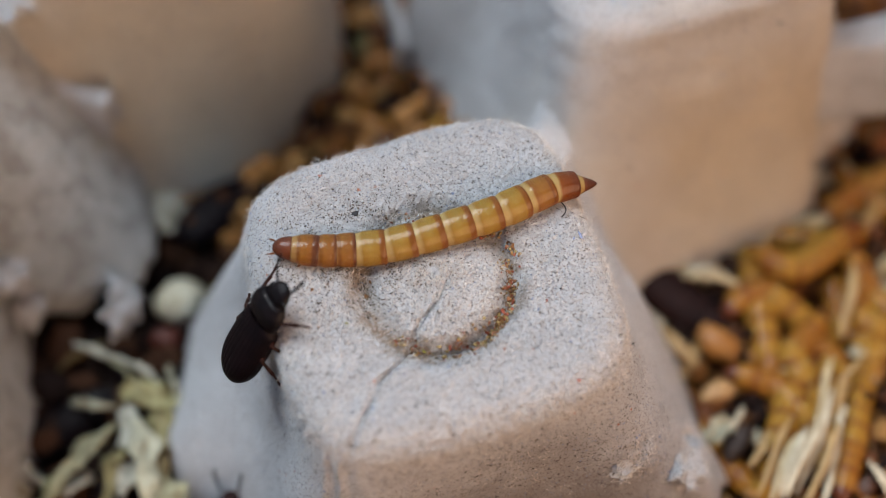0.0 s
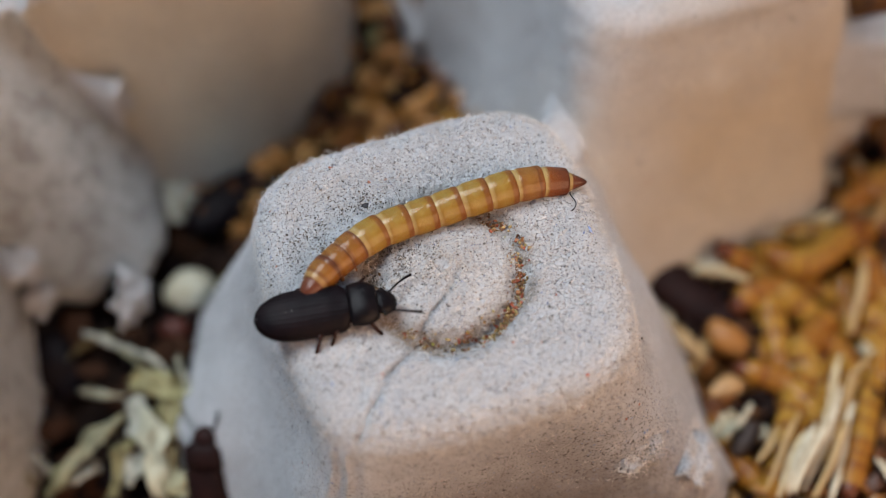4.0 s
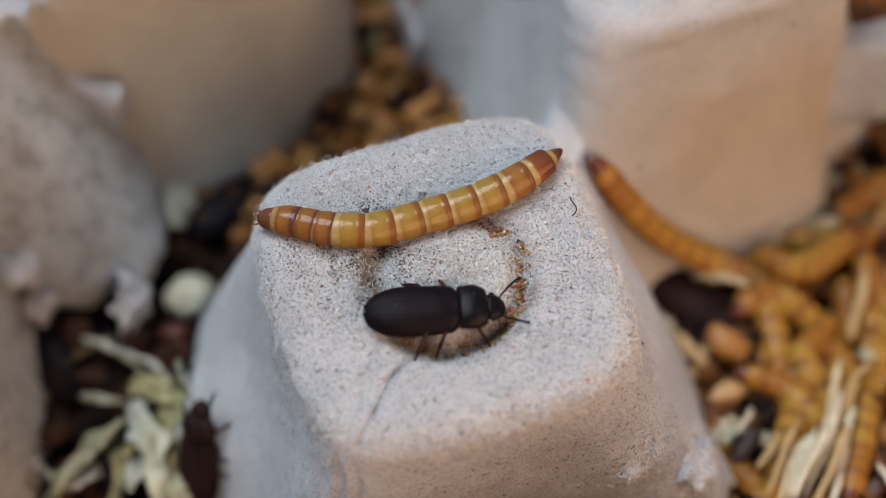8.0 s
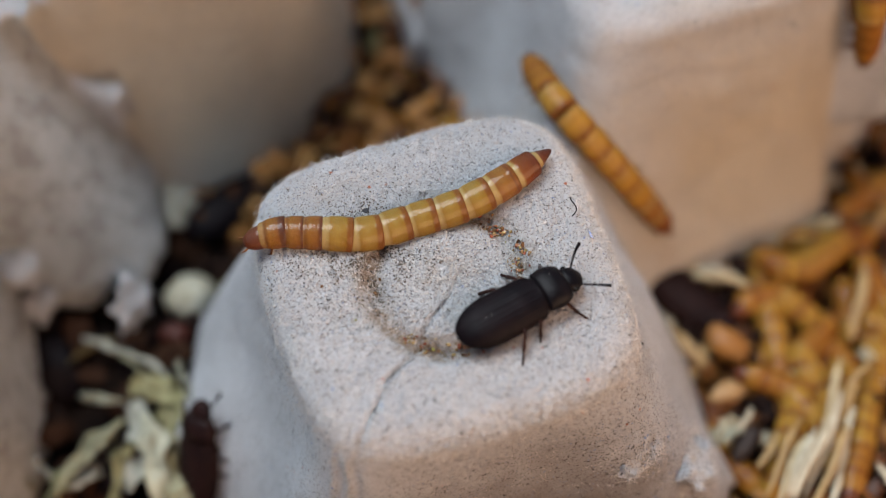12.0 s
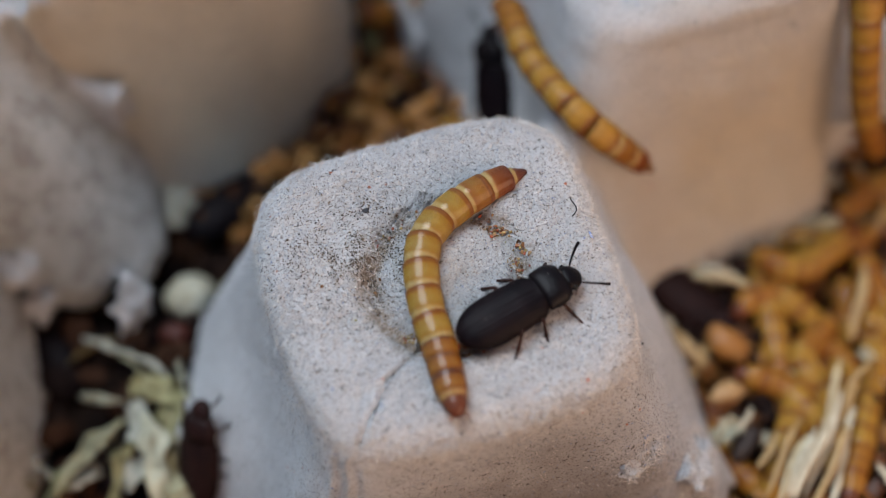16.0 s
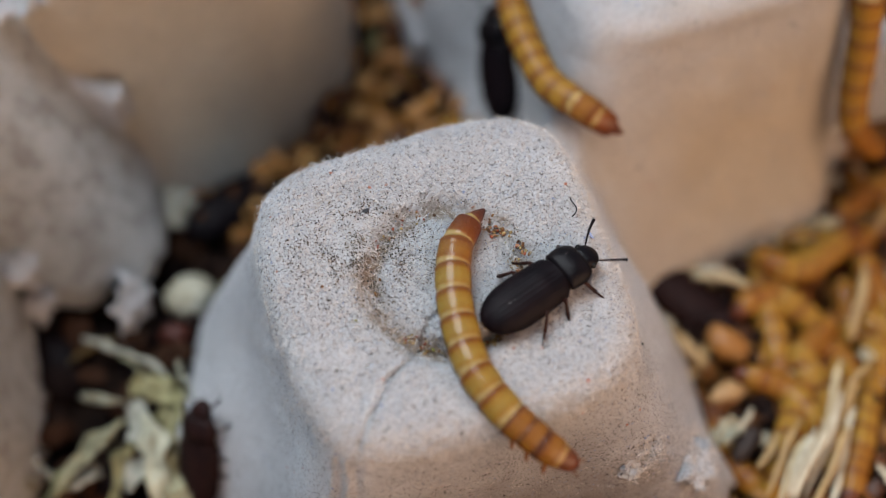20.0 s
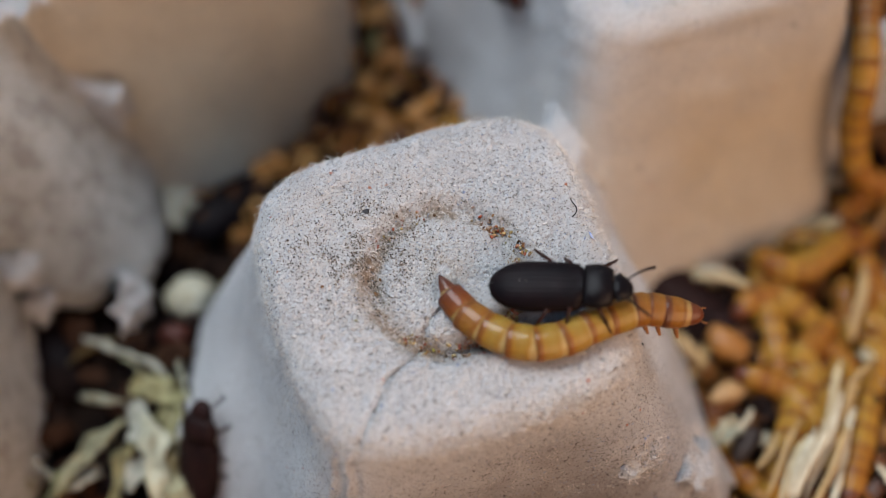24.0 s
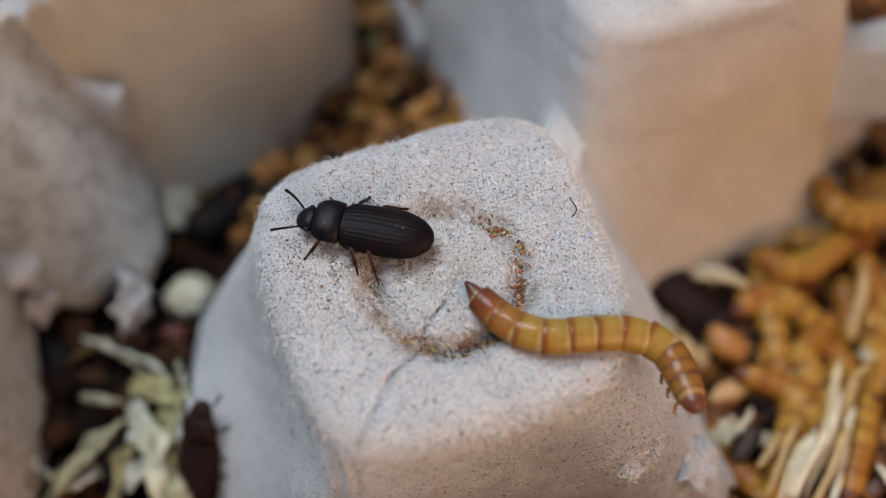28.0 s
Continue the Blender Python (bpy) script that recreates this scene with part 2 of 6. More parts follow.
TUB.node_tree.nodes["Principled BSDF"].inputs["Base Color"].default_value = (0.42, 0.36, 0.30, 1)


# ---- building helpers ----
def mesh_of(name, verts, faces, mat, smooth=True):
    me = bpy.data.meshes.new(name)
    me.from_pydata([tuple(v) for v in verts], [], faces)
    me.materials.append(mat)
    if smooth:
        me.polygons.foreach_set("use_smooth", [True] * len(me.polygons))
    me.update()
    return me


def part(name, me, parent, label="", place=None):
    ob = new(name, me)
    ob.parent = parent
    if place is not None:
        ob.matrix_basis = place
    return tagged(ob, label)


def thing(name, label, category, group="", place=None):
    ob = new(name)
    ob.empty_display_size = 0.004
    if place is not None:
        ob.matrix_basis = place
    return tagged(ob, label, category, group)


def loft(rings, closed_ends=True):
    """Faces between rings of equal count; rings: lists of points."""
    n = len(rings[0])
    verts = [p for r in rings for p in r]
    faces = [(i * n + j, i * n + (j + 1) % n, (i + 1) * n + (j + 1) % n, (i + 1) * n + j) for i in range(len(rings) - 1) for j in range(n)]
    if closed_ends:
        faces.append(tuple(reversed(range(n))))
        faces.append(tuple((len(rings) - 1) * n + j for j in range(n)))
    return verts, faces


def smoothstep(a, b, x):
    x = min(max((x - a) / (b - a), 0), 1)
    return x * x * (3 - 2 * x)


# ---- the egg carton, bottom up ----
SQUARE = 4.0                     # how square the cups are
HALF = 0.0163                    # half the width of a cup's top
FILLET = 0.0034
CUP_TURN = 17.0                  # degrees


def cup_radius(a, half=HALF, square=SQUARE):
    c, s = abs(math.cos(a)), abs(math.sin(a))
    return half / (c ** square + s ** square) ** (1 / square)


def cup_relief(x, y, ring, seed):
    """Embossed ring, crease and unevenness of a cup's top, in metres; x, y from the cup's centre."""
    dx, dy = x - ring[0], y - ring[1]
    d = math.hypot(dx, dy) * 1000
    a = math.atan2(dy, dx)
    d *= 1 + 0.05 * math.cos(2 * a + 0.5) + 0.05 * noise.noise((dx * 200 + seed, dy * 200, seed))
    deep = 1.35 + 0.55 * math.cos(a + 1.3) + 0.5 * noise.noise((math.cos(a) * 1.6, math.sin(a) * 1.6, seed + 3))
    z = -deep * math.exp(-((d - 7.0) / 1.0) ** 2)
    z -= 0.22 * (1 - smoothstep(6.5, 9.5, d)) * (0.7 + 0.3 * math.cos(a - 2.5))
    z += 0.55 * (1 - smoothstep(0.5, 6.0, d))
    # crease from the ring towards the front corner
    u = dx * 0.73 + dy * 0.68
    v = (dx * 0.68 - dy * 0.73) * 1000
    if u < 0.002:
        z -= 0.60 * (0.75 + 0.8 * noise.noise((u * 500, seed, 4))) * math.exp(-((v - 1.1 + 0.5 * noise.noise((u * 300, seed, 0))) / 0.25) ** 2) * smoothstep(0.004, -0.003, u)
    z += 0.25 * noise.noise((x * 130 + seed, y * 130, 1.7)) + 0.13 * noise.noise((x * 420, y * 420, seed)) + 0.05 * noise.noise((x * 1100, y * 1100, seed))
    return z / 1000


def cup_mesh(name, around, rings_top, rings_side, ring, seed, foot, corner_feet, flares=((0.0055, 1.7),) * 4, brim=0.0, bulge=0.0,
             half=HALF, square=SQUARE, fillet=FILLET, draft=13, top=TOP, ragged=0.0012, felt=0.0, torn=(), steep=1.0, skin=PULP, front=0.0, shear=(0.0, 0.0), folds=()):
    """A cup as a felted shell: flat top with its ring, rounded shoulder, drafted sides that run out into tongues, raised webs at the corners."""
    verts, faces = [], []
    loops = []
    lean = radians(90 - draft)

    def add(x, y, z):
        k = 0.00016
        q = Vector((x, y, z))
        q += Vector((noise.noise(q * 420 + Vector((seed, 0, 0))), noise.noise(q * 420 + Vector((0, seed, 5))), 0.4 * noise.noise(q * 420))) * k
        q += Vector((noise.noise(q * 70 + Vector((seed, 9, 0))), noise.noise(q * 70 + Vector((4, seed, 0))), 0)) * 0.0006
        verts.append(q)
        return len(verts) - 1

    def swell(a, d):
        return bulge * smoothstep(0.004, 0.021, d) * math.exp(-(((a + 0.15 + math.pi) % (2 * math.pi) - math.pi) / 0.7) ** 2)

    centre = add(0, 0, top + cup_relief(0, 0, ring, seed))
    angles = [2 * math.pi * i / around for i in range(around)]
    for k in range(1, rings_top + 1):
        f = 0.04 + 0.96 * k / rings_top
        row = []
        for a in angles:
            r = (cup_radius(a, half, square) - fillet) * f
            x, y = r * math.cos(a), r * math.sin(a)
            row.append(add(x, y, top + cup_relief(x, y, ring, seed) * (1 - smoothstep(0.9, 1.0, f) * 0.3)))
        loops.append(row)
    bends = 26 if felt else 9
    for k in range(1, bends + 1):
        t = lean * k / bends
        row = []
        for a in angles:
            base = cup_radius(a, half, square) - fillet
            r = base + fillet * math.sin(t) + swell(a, fillet * (1 - math.cos(t)))
            x, y = base * math.cos(a), base * math.sin(a)
            row.append(add(r * math.cos(a), r * math.sin(a), top + 0.7 * cup_relief(x, y, ring, seed) - fillet * (1 - math.cos(t))))
        loops.append(row)
    d0 = fillet * (1 - math.cos(lean))
    for k in range(1, rings_side + 1):
        f = k / rings_side
        row = []
        for a in angles:
            corner = (0.5 - 0.5 * math.cos(4 * a)) ** 3
            which = int((a % (2 * math.pi)) / (math.pi / 2)) % 4
            corner_foot, (flare, rise) = corner_feet[which], flares[which]
            low = foot + (corner_foot - foot) * smoothstep(0.25, 0.85, corner) + ragged * noise.noise((math.cos(a) * 9, math.sin(a) * 9, seed))
            d = d0 + (low - d0) * f
            r = cup_radius(a, half, square) - fillet * (1 - math.sin(lean)) + (d - d0) * math.tan(radians(draft))
            r -= math.tan(radians(draft)) * max(d - steep, 0) * 0.85
            r += flare * corner * ((d / 0.020) ** rise if rise > 0 else 1 - math.exp(-(d / 0.0075) ** 1.6))
            r += swell(a, d) + front * smoothstep(0.004, 0.036, d) * math.exp(-(((a + 1.75 + math.pi) % (2 * math.pi) - math.pi) / 0.55) ** 2)
            r += brim * smoothstep(0.020, 0.034, d) * math.exp(-((a - radians(170)) / radians(17)) ** 2)
            r -= 0.0011 * (1 - corner) * math.sin(math.pi * min(d / 0.034, 1))
            for at, wide, high in folds:
                off = (a - radians(at) + 0.012 * math.sin(d * 600) + math.pi) % (2 * math.pi) - math.pi
                r += high * math.exp(-(off / radians(wide)) ** 2) * smoothstep(d0 - 0.002, d0 + 0.002, d)
            row.append(add(r * math.cos(a) + shear[0] * (d - d0) / 0.033, r * math.sin(a) + shear[1] * (d - d0) / 0.033, top - d))
        loops.append(row)
    n = around
    for j in range(n):
        faces.append((centre, loops[0][j], loops[0][(j + 1) % n]))
    for r0, r1 in zip(loops, loops[1:]):
        for j in range(n):
            faces.append((r0[j], r1[j], r1[(j + 1) % n], r0[(j + 1) % n]))
    me = mesh_of(name, verts, faces, skin)
    if felt:
        # felted pits and tufts, and lumps where the wall is torn
        shift = Vector((seed, 0, 0))
        out = []
        for q, n in [(v.co.copy(), v.normal.copy()) for v in me.vertices]:
            h = felt * (0.25 + 0.75 * smoothstep(top - 0.006, top - 0.002, q.z)) * (0.7 * noise.noise(q * 2600 + shift) + noise.noise(q * 4300) + 0.6 * noise.noise(q * 7000 + shift) - 2.2 * smoothstep(0.12, 0.5, noise.noise(q * 2300 + shift * 3)))
            for c, size, high in torn:
                w = smoothstep(size, 0.35 * size, (q - Vector(c)).length)
                if w > 0:
                    h += w * high * (0.7 * noise.noise(q * 520 + shift) + 0.7 * noise.noise(q * 1100) + 0.5 * noise.noise(q * 2400))
            out.extend(q + n * h)
        me.vertices.foreach_set("co", out)
        me.update()
    return me


def thicken(ob, t=0.0012):
    s = ob.modifiers.new("wall", "SOLIDIFY")
    s.thickness, s.offset = t, -1
    return ob


carton = thing("egg_carton", "grey-white recycled paper pulp egg carton, upside down in the litter", "egg carton")
HOME = Vector((0.0, -0.0024, 0))
STEP_A = Vector((0.0245, 0.0453, 0))      # to the next cup behind
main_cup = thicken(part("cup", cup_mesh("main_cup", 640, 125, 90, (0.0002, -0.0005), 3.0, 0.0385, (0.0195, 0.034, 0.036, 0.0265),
                                             ((0.0055, 1.7), (0.0010, 2.0), (0.0015, 2.0), (0.0032, 1.7)), 0.0055, 0.0042, felt=0.00009, skin=PULP_FRONT_SHADE, folds=((222.6, 1.0, 0.00022), (225.2, 1.0, -0.00016), (227.4, 1.0, 0.00022), (229.8, 1.2, -0.00016)),
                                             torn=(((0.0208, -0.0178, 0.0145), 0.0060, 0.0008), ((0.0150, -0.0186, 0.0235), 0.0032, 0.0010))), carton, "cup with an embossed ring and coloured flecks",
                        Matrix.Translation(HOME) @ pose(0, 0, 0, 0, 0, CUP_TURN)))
far_mesh = cup_mesh("far_cup", 240, 44, 50, (0, 0), 11.0, 0.0385, (0.0195, 0.0195, 0.0195, 0.036), ((0.0055, 1.7), (0.0055, 1.7), (0.0030, 2.0), (-0.0042, 1.0)), square=5.2, skin=PULP_WARM_STAIN, shear=(0.0001, -0.0058))
post_mesh = cup_mesh("torn_post", 150, 24, 40, (0.05, 0), 57.0, 0.0400, (0.0420, 0.0370, 0.0350, 0.0375), ((0.0, 2.0), (0.0, 2.0), (0.0, 2.0), (0.0013, 2.0)), half=0.0065, square=2.5, fillet=0.0055, draft=28, top=TOP + 0.006, ragged=0.0016, felt=0.00005, steep=0.037, front=-0.0075, skin=PULP_GREY)
far_mesh_b = cup_mesh("far_cup", 150, 34, 40, (0, 0), 27.0, 0.0385, (0.0195, 0.0195, 0.031, 0.0385), ((0.003, 1.7), (0.003, 1.7), (0.003, 1.7), (-0.0020, 1.0)), skin=PULP_WARM_BROWN, shear=(-0.0035, -0.0030))
short_mesh = cup_mesh("torn_cup", 150, 34, 40, (0, 0), 41.0, 0.0340, (0.0330,) * 4, ((0.0, 2.0),) * 4, draft=7, skin=PULP_GREY)
PLACES = [(HOME, CUP_TURN), (HOME + STEP_A, CUP_TURN + 2), (Vector((-0.0572, 0.0285, 0)), 14.0), (Vector((-0.0305, 0.0525, 0)), 3.0), (Vector((-0.0640, 0.0005, -0.005)), 8.0)]
for me, text, (c, a) in zip((far_mesh, post_mesh, far_mesh_b, short_mesh), ("", "torn cup with a ragged lower edge", "", "torn cup with a ragged lower edge"), PLACES[1:]):
    thicken(part("cup", me, carton, text, Matrix.Translation(c) @ pose(0, 0, 0, 0, 0, a)))


def web(start, end, half, drop, sag, seed):
    """A saddle of pulp between two cups: an arched ridge with steep flanks."""
    a, b = Vector(start) / 1000, Vector(end) / 1000
    side = (b - a).cross(Vector((0, 0, 1))).normalized()
    n, m, verts = 30, 30, []
    for i in range(n + 1):
        u = i / n
        ridge = a.lerp(b, u) - Vector((0, 0, sag * math.sin(math.pi * u) * MM))
        for j in range(m + 1):
            v = 2 * j / m - 1
            w = half * (1 + 0.35 * (2 * u - 1) ** 2) * math.copysign(abs(v) ** 0.7, v) * MM
            q = ridge + side * w + Vector((0, 0, -drop * abs(v) ** 3.2 * MM))
            q += Vector((noise.noise(q * 300 + Vector((seed, 0, 0))), noise.noise(q * 300), noise.noise(q * 500))) * 0.0003
            verts.append(q)
    faces = [(i * (m + 1) + j, i * (m + 1) + j + 1, (i + 1) * (m + 1) + j + 1, (i + 1) * (m + 1) + j) for i in range(n) for j in range(m)]
    me = mesh_of("web", verts, faces, PULP)
    if me.polygons[0].normal.z < 0:
        me.flip_normals()
    return thicken(part("web", me, carton, "pale saddle of pulp between two cups"))


MM = 0.001
web((10.0, 14.5, 22.4), (16.0, 28.0, 25.4), 4.2, 10.0, 0.6, 2.0)
web((-41.1, 30.9, 18.0), (-35.2, 28.5, 19.0), 1.5, 6.0, 0.3, 4.0)
web((-5.3, 50.2, 10.0), (-2.8, 41.9, 9.0), 0.9, 6.0, 0.2, 8.0)
web((40.0, 33.5, 21.0), (52.0, 34.0, 24.0), 3.6, 12.0, 0.5, 6.0)

# ---- the litter and the box ----
def litter_height(x, y):
    z = 0.0022 * noise.noise((x * 60, y * 60, 0.3)) + 0.001 * noise.noise((x * 260, y * 260, 2))
    z += 0.003 * smoothstep(0.012, 0.035, x) * smoothstep(0.014, -0.02, y) - 0.002 * smoothstep(-0.012, -0.03, x)
    return z


def ground_sheet():
    n, size = 150, 0.36
    verts = []
    for i in range(n + 1):
        for j in range(n + 1):
            x, y = (i / n - 0.5) * size, (j / n - 0.5) * size + 0.03
            verts.append((x, y, litter_height(x, y)))
    faces = [(i * (n + 1) + j, (i + 1) * (n + 1) + j, (i + 1) * (n + 1) + j + 1, i * (n + 1) + j + 1) for i in range(n) for j in range(n)]
    return tagged(new("ground", mesh_of("ground", verts, faces, SOIL)), "dark brown frass and bran litter", "litter", kind="structure")


ground = ground_sheet()


def box_wall(name, x, y, sx, sy):
    bm = bmesh.new()
    bmesh.ops.create_cube(bm, size=1, matrix=Matrix.Translation((x, y, 0.012)) @ Matrix.Diagonal((sx, sy, 0.044, 1)))
    bmesh.ops.bevel(bm, geom=bm.edges[:], offset=0.001, segments=2, affect="EDGES")
    me = bpy.data.meshes.new(name)
    bm.to_mesh(me)
    me.materials.append(TUB)
    tagged(new(name, me), "plain grey plastic wall of the rearing box", "box wall", kind="structure")


box_wall("wall_north", 0, 0.212, 0.368, 0.004)
box_wall("wall_south", 0, -0.152, 0.368, 0.004)
box_wall("wall_east", 0.182, 0.03, 0.004, 0.3598)
box_wall("wall_west", -0.182, 0.03, 0.004, 0.3598)

# ---- mealworm larvae ----
#           name, length, front radius, middle radius, rear radius, skin
SEGMENTS = [("head", 1.7, 0.55, 1.05, 1.12, SHELL_HEAD), ("thorax_segment", 2.2, 1.25, 1.48, 1.46, SHELL_FORE), ("thorax_segment", 1.6, 1.48, 1.57, 1.52, SHELL_FORE),
            ("thorax_segment", 1.7, 1.52, 1.62, 1.58, SHELL_FORE)] + [("body_segment", 2.65, 1.58, 1.68, 1.62, SHELL_MID)] * 6 + [
            ("tail_segment", 2.7, 1.60, 1.62, 1.52, SHELL_TAIL), ("tail_segment", 2.5, 1.50, 1.45, 1.25, SHELL_REAR), ("tail_tip", 2.3, 1.20, 0.85, 0.10, SHELL_TIP)]
LARVA = sum(s[1] for s in SEGMENTS) / 1000
CENTRES = []
_run = 0.0
for _s in SEGMENTS:
    CENTRES.append((_run + _s[1] / 2) / 1000 / LARVA)
    _run += _s[1]


def segment_mesh(name, length, r0, r1, r2, skin):
    """A barrel of chitin: x forwards, its hind rim rolled over the next one."""
    L, rings, n = length / 1000, [], 28
    over = 0.12 if name != "tail_tip" else 0.02
    steps = 22
    for i in range(steps + 1):
        f = i / steps
        x = L * (0.5 + 0.06 - f * (1 + 0.06 + over))
        if name == "head":
            r = r2 * math.sqrt(max(1 - (1 - f) ** 2.4, 0.02)) if f < 0.75 else r2
        elif name == "tail_tip":
            r = r0 * (1 - f) ** 0.72 * (1 - 0.12 * math.sin(math.pi * f)) + 0.04
        else:
            r = r0 + (r2 - r0) * f + (r1 - (r0 + r2) / 2) * 4 * f * (1 - f)
            r -= 0.07 * (1 - smoothstep(0.20, 0.33, f)) + 0.10 * smoothstep(0.96, 1.0, f)
            r += 0.025 * smoothstep(0.72, 0.80, f) - 0.02 * math.exp(-((f - 0.76) / 0.03) ** 2)
        r /= 1000
        rings.append([(x, r * math.sin(2 * math.pi * k / n) * 1.02, r * math.cos(2 * math.pi * k / n) * (0.97 if math.cos(2 * math.pi * k / n) > 0 else 0.86)) for k in range(n)])
    verts, faces = loft(rings)
    return mesh_of(name, verts, faces, skin)


def tube(points, radii, n=7):
    rings = []
    for i, p in enumerate(points):
        d = (Vector(points[min(i + 1, len(points) - 1)]) - Vector(points[max(i - 1, 0)])).normalized()
        u = d.orthogonal().normalized()
        if abs(d.z) < 0.95:
            u = d.cross(Vector((0, 0, 1))).normalized()
        w = d.cross(u)
        rings.append([Vector(p) + radii[i] * (math.cos(2 * math.pi * k / n) * u + math.sin(2 * math.pi * k / n) * w) for k in range(n)])
    return loft(rings)


LARVA_MESHES = {}
for _s in SEGMENTS:
    LARVA_MESHES.setdefault(_s, segment_mesh(*_s))
AMBER = {SHELL_MID: AMBER_MID, SHELL_FORE: AMBER_FORE}
AMBER_MESHES = {}
for _s in SEGMENTS:
    AMBER_MESHES.setdefault(_s, segment_mesh(*_s[:5], AMBER.get(_s[5], _s[5])))
LARVA_LEG_MESH = mesh_of("larva_leg", *tube([(0, 0, 0), (0.25 * MM, 0.55 * MM, -0.35 * MM), (0.55 * MM, 0.75 * MM, -0.95 * MM), (0.75 * MM, 0.6 * MM, -1.35 * MM)],
                                            [0.26 * MM, 0.22 * MM, 0.15 * MM, 0.04 * MM]), LARVA_LEG)
FEELER_MESH = mesh_of("feeler", *tube([(0, 0, 0), (0.4 * MM, 0.2 * MM, 0.05 * MM), (0.75 * MM, 0.25 * MM, 0)], [0.11 * MM, 0.09 * MM, 0.05 * MM]), LARVA_LEG)


def larva(label, group="", simple=False, meshes=AMBER_MESHES):
    root = thing("mealworm", label, "mealworm", group)
    segs = []
    for i, s in enumerate(SEGMENTS):
        ob = part(s[0], meshes[s], root)
        segs.append(ob)
        if not simple and 1 <= i <= 3:
            for side in (1, -1):
                leg = part("leg", LARVA_LEG_MESH, ob, "", pose(0.2 * MM, side * 0.75 * MM, -1.0 * MM))
                leg.scale = (1, side, 1)
        if not simple and i == 0:
            for side in (1, -1):
                f = part("antenna", FEELER_MESH, ob, "", pose(0.6 * MM, side * 0.55 * MM, -0.1 * MM))
                f.scale = (1, side, 1)
    return root, segs


def spine(points, samples=160):
    """A smooth line through the points (metres), as even samples with their share of the length."""
    p = [Vector(q) for q in points]
    p = [2 * p[0] - p[1]] + p + [2 * p[-1] - p[-2]]
    out = []
    per = max(4, samples // (len(p) - 3))
    for i in range(1, len(p) - 2):
        for k in range(per):
            f = k / per
            a, b, c, d = p[i - 1:i + 3]
            out.append(0.5 * (2 * b + (c - a) * f + (2 * a - 5 * b + 4 * c - d) * f * f + (3 * b - a - 3 * c + d) * f ** 3))
    out.append(p[-2])
    for _ in range(3):
        out = [out[0]] + [(a + b * 2 + c) / 4 for a, b, c in zip(out, out[1:], out[2:])] + [out[-1]]
    run = [0.0]
    for a, b in zip(out, out[1:]):
        run.append(run[-1] + (b - a).length)
    return out, [r / run[-1] for r in run], run[-1]


def along(line, f):
    pts, share, _ = line
    f = min(max(f, 0), 1)
    i = 1
    while share[i] < f and i < len(share) - 1:
        i += 1
    g = (f - share[i - 1]) / max(share[i] - share[i - 1], 1e-9)
    return pts[i - 1].lerp(pts[i], g)


def body_poses(points, up=(0, 0, 1)):
    """The pose of the body's middle and of each segment, head first along the points (millimetres)."""
    line = spine([Vector(q) / 1000 for q in points])
    up = Vector(up)

    def at(f, h):
        x = (along(line, f - h) - along(line, f + h)).normalized()
        y = up.cross(x).normalized()
        m = Matrix((x, y, x.cross(y))).transposed().to_4x4()
        return Matrix.Translation(along(line, f)) @ m

    mid = at(0.5, 0.12)
    return mid, [at(c, 0.035) for c in CENTRES]


def lay(pair, points, up=(0, 0, 1)):
    root, segs = pair
    mid, poses = body_poses(points, up)
    root.matrix_basis = mid
    for s, m in zip(segs, poses):
        s.matrix_basis = mid.inverted() @ m
    return root


def crawl(pair, rows, up=(0, 0, 1)):
    """Key a larva: rows of seconds and the points of its back line, in millimetres, head first."""
    root, segs = pair
    done = [(t, *body_poses(points, up)) for t, points in rows]
    walk(root, [(t, mid) for t, mid, _ in done])
    for i, s in enumerate(segs):
        walk(s, [(t, mid.inverted() @ poses[i]) for t, mid, poses in done])


# ---- darkling beetles ----
def elytron_mesh(side):
    """One ribbed wing case; x forwards, from -9.4 to 0.3 mm."""
    verts, faces, n, m = [], [], 40, 72
    for i in range(n + 1):
        f = i / n
        x = 0.3 - 9.7 * f
        w = 2.66 * (1 - max(0, (f - 0.55) / 0.45) ** 2.3) ** 0.5 * (0.80 + 0.20 * smoothstep(-0.01, 0.07, f)) * (0.89 + 0.13 * math.sin(math.pi * (0.1 + 0.8 * f))) + 0.02
        h = (1.55 * (1 - max(0, (f - 0.45) / 0.55) ** 2.6) ** 0.5) * (0.86 + 0.14 * smoothstep(0, 0.25, f)) + 0.05
        for j in range(m + 1):
            a = j / m * radians(104)
            rib = 0.036 * (abs(math.sin(j / m * math.pi * 9)) ** 0.6 - 0.8) * smoothstep(1.0, 0.9, f) * smoothstep(0, 0.05, f)
            y = w * math.sin(a) ** 0.92 if j else 0.015
            verts.append((x * MM, side * (y + rib * math.sin(a)) * MM, (1.35 + h * math.cos(a) * (1 if a < 1.57 else 1.6) + rib * max(math.cos(a), 0)) * MM))
    for i in range(n):
        for j in range(m):
            q = (i * (m + 1) + j, i * (m + 1) + j + 1, (i + 1) * (m + 1) + j + 1, (i + 1) * (m + 1) + j)
            faces.append(q if side < 0 else tuple(reversed(q)))
    return mesh_of("elytron", verts, faces, BLACK)


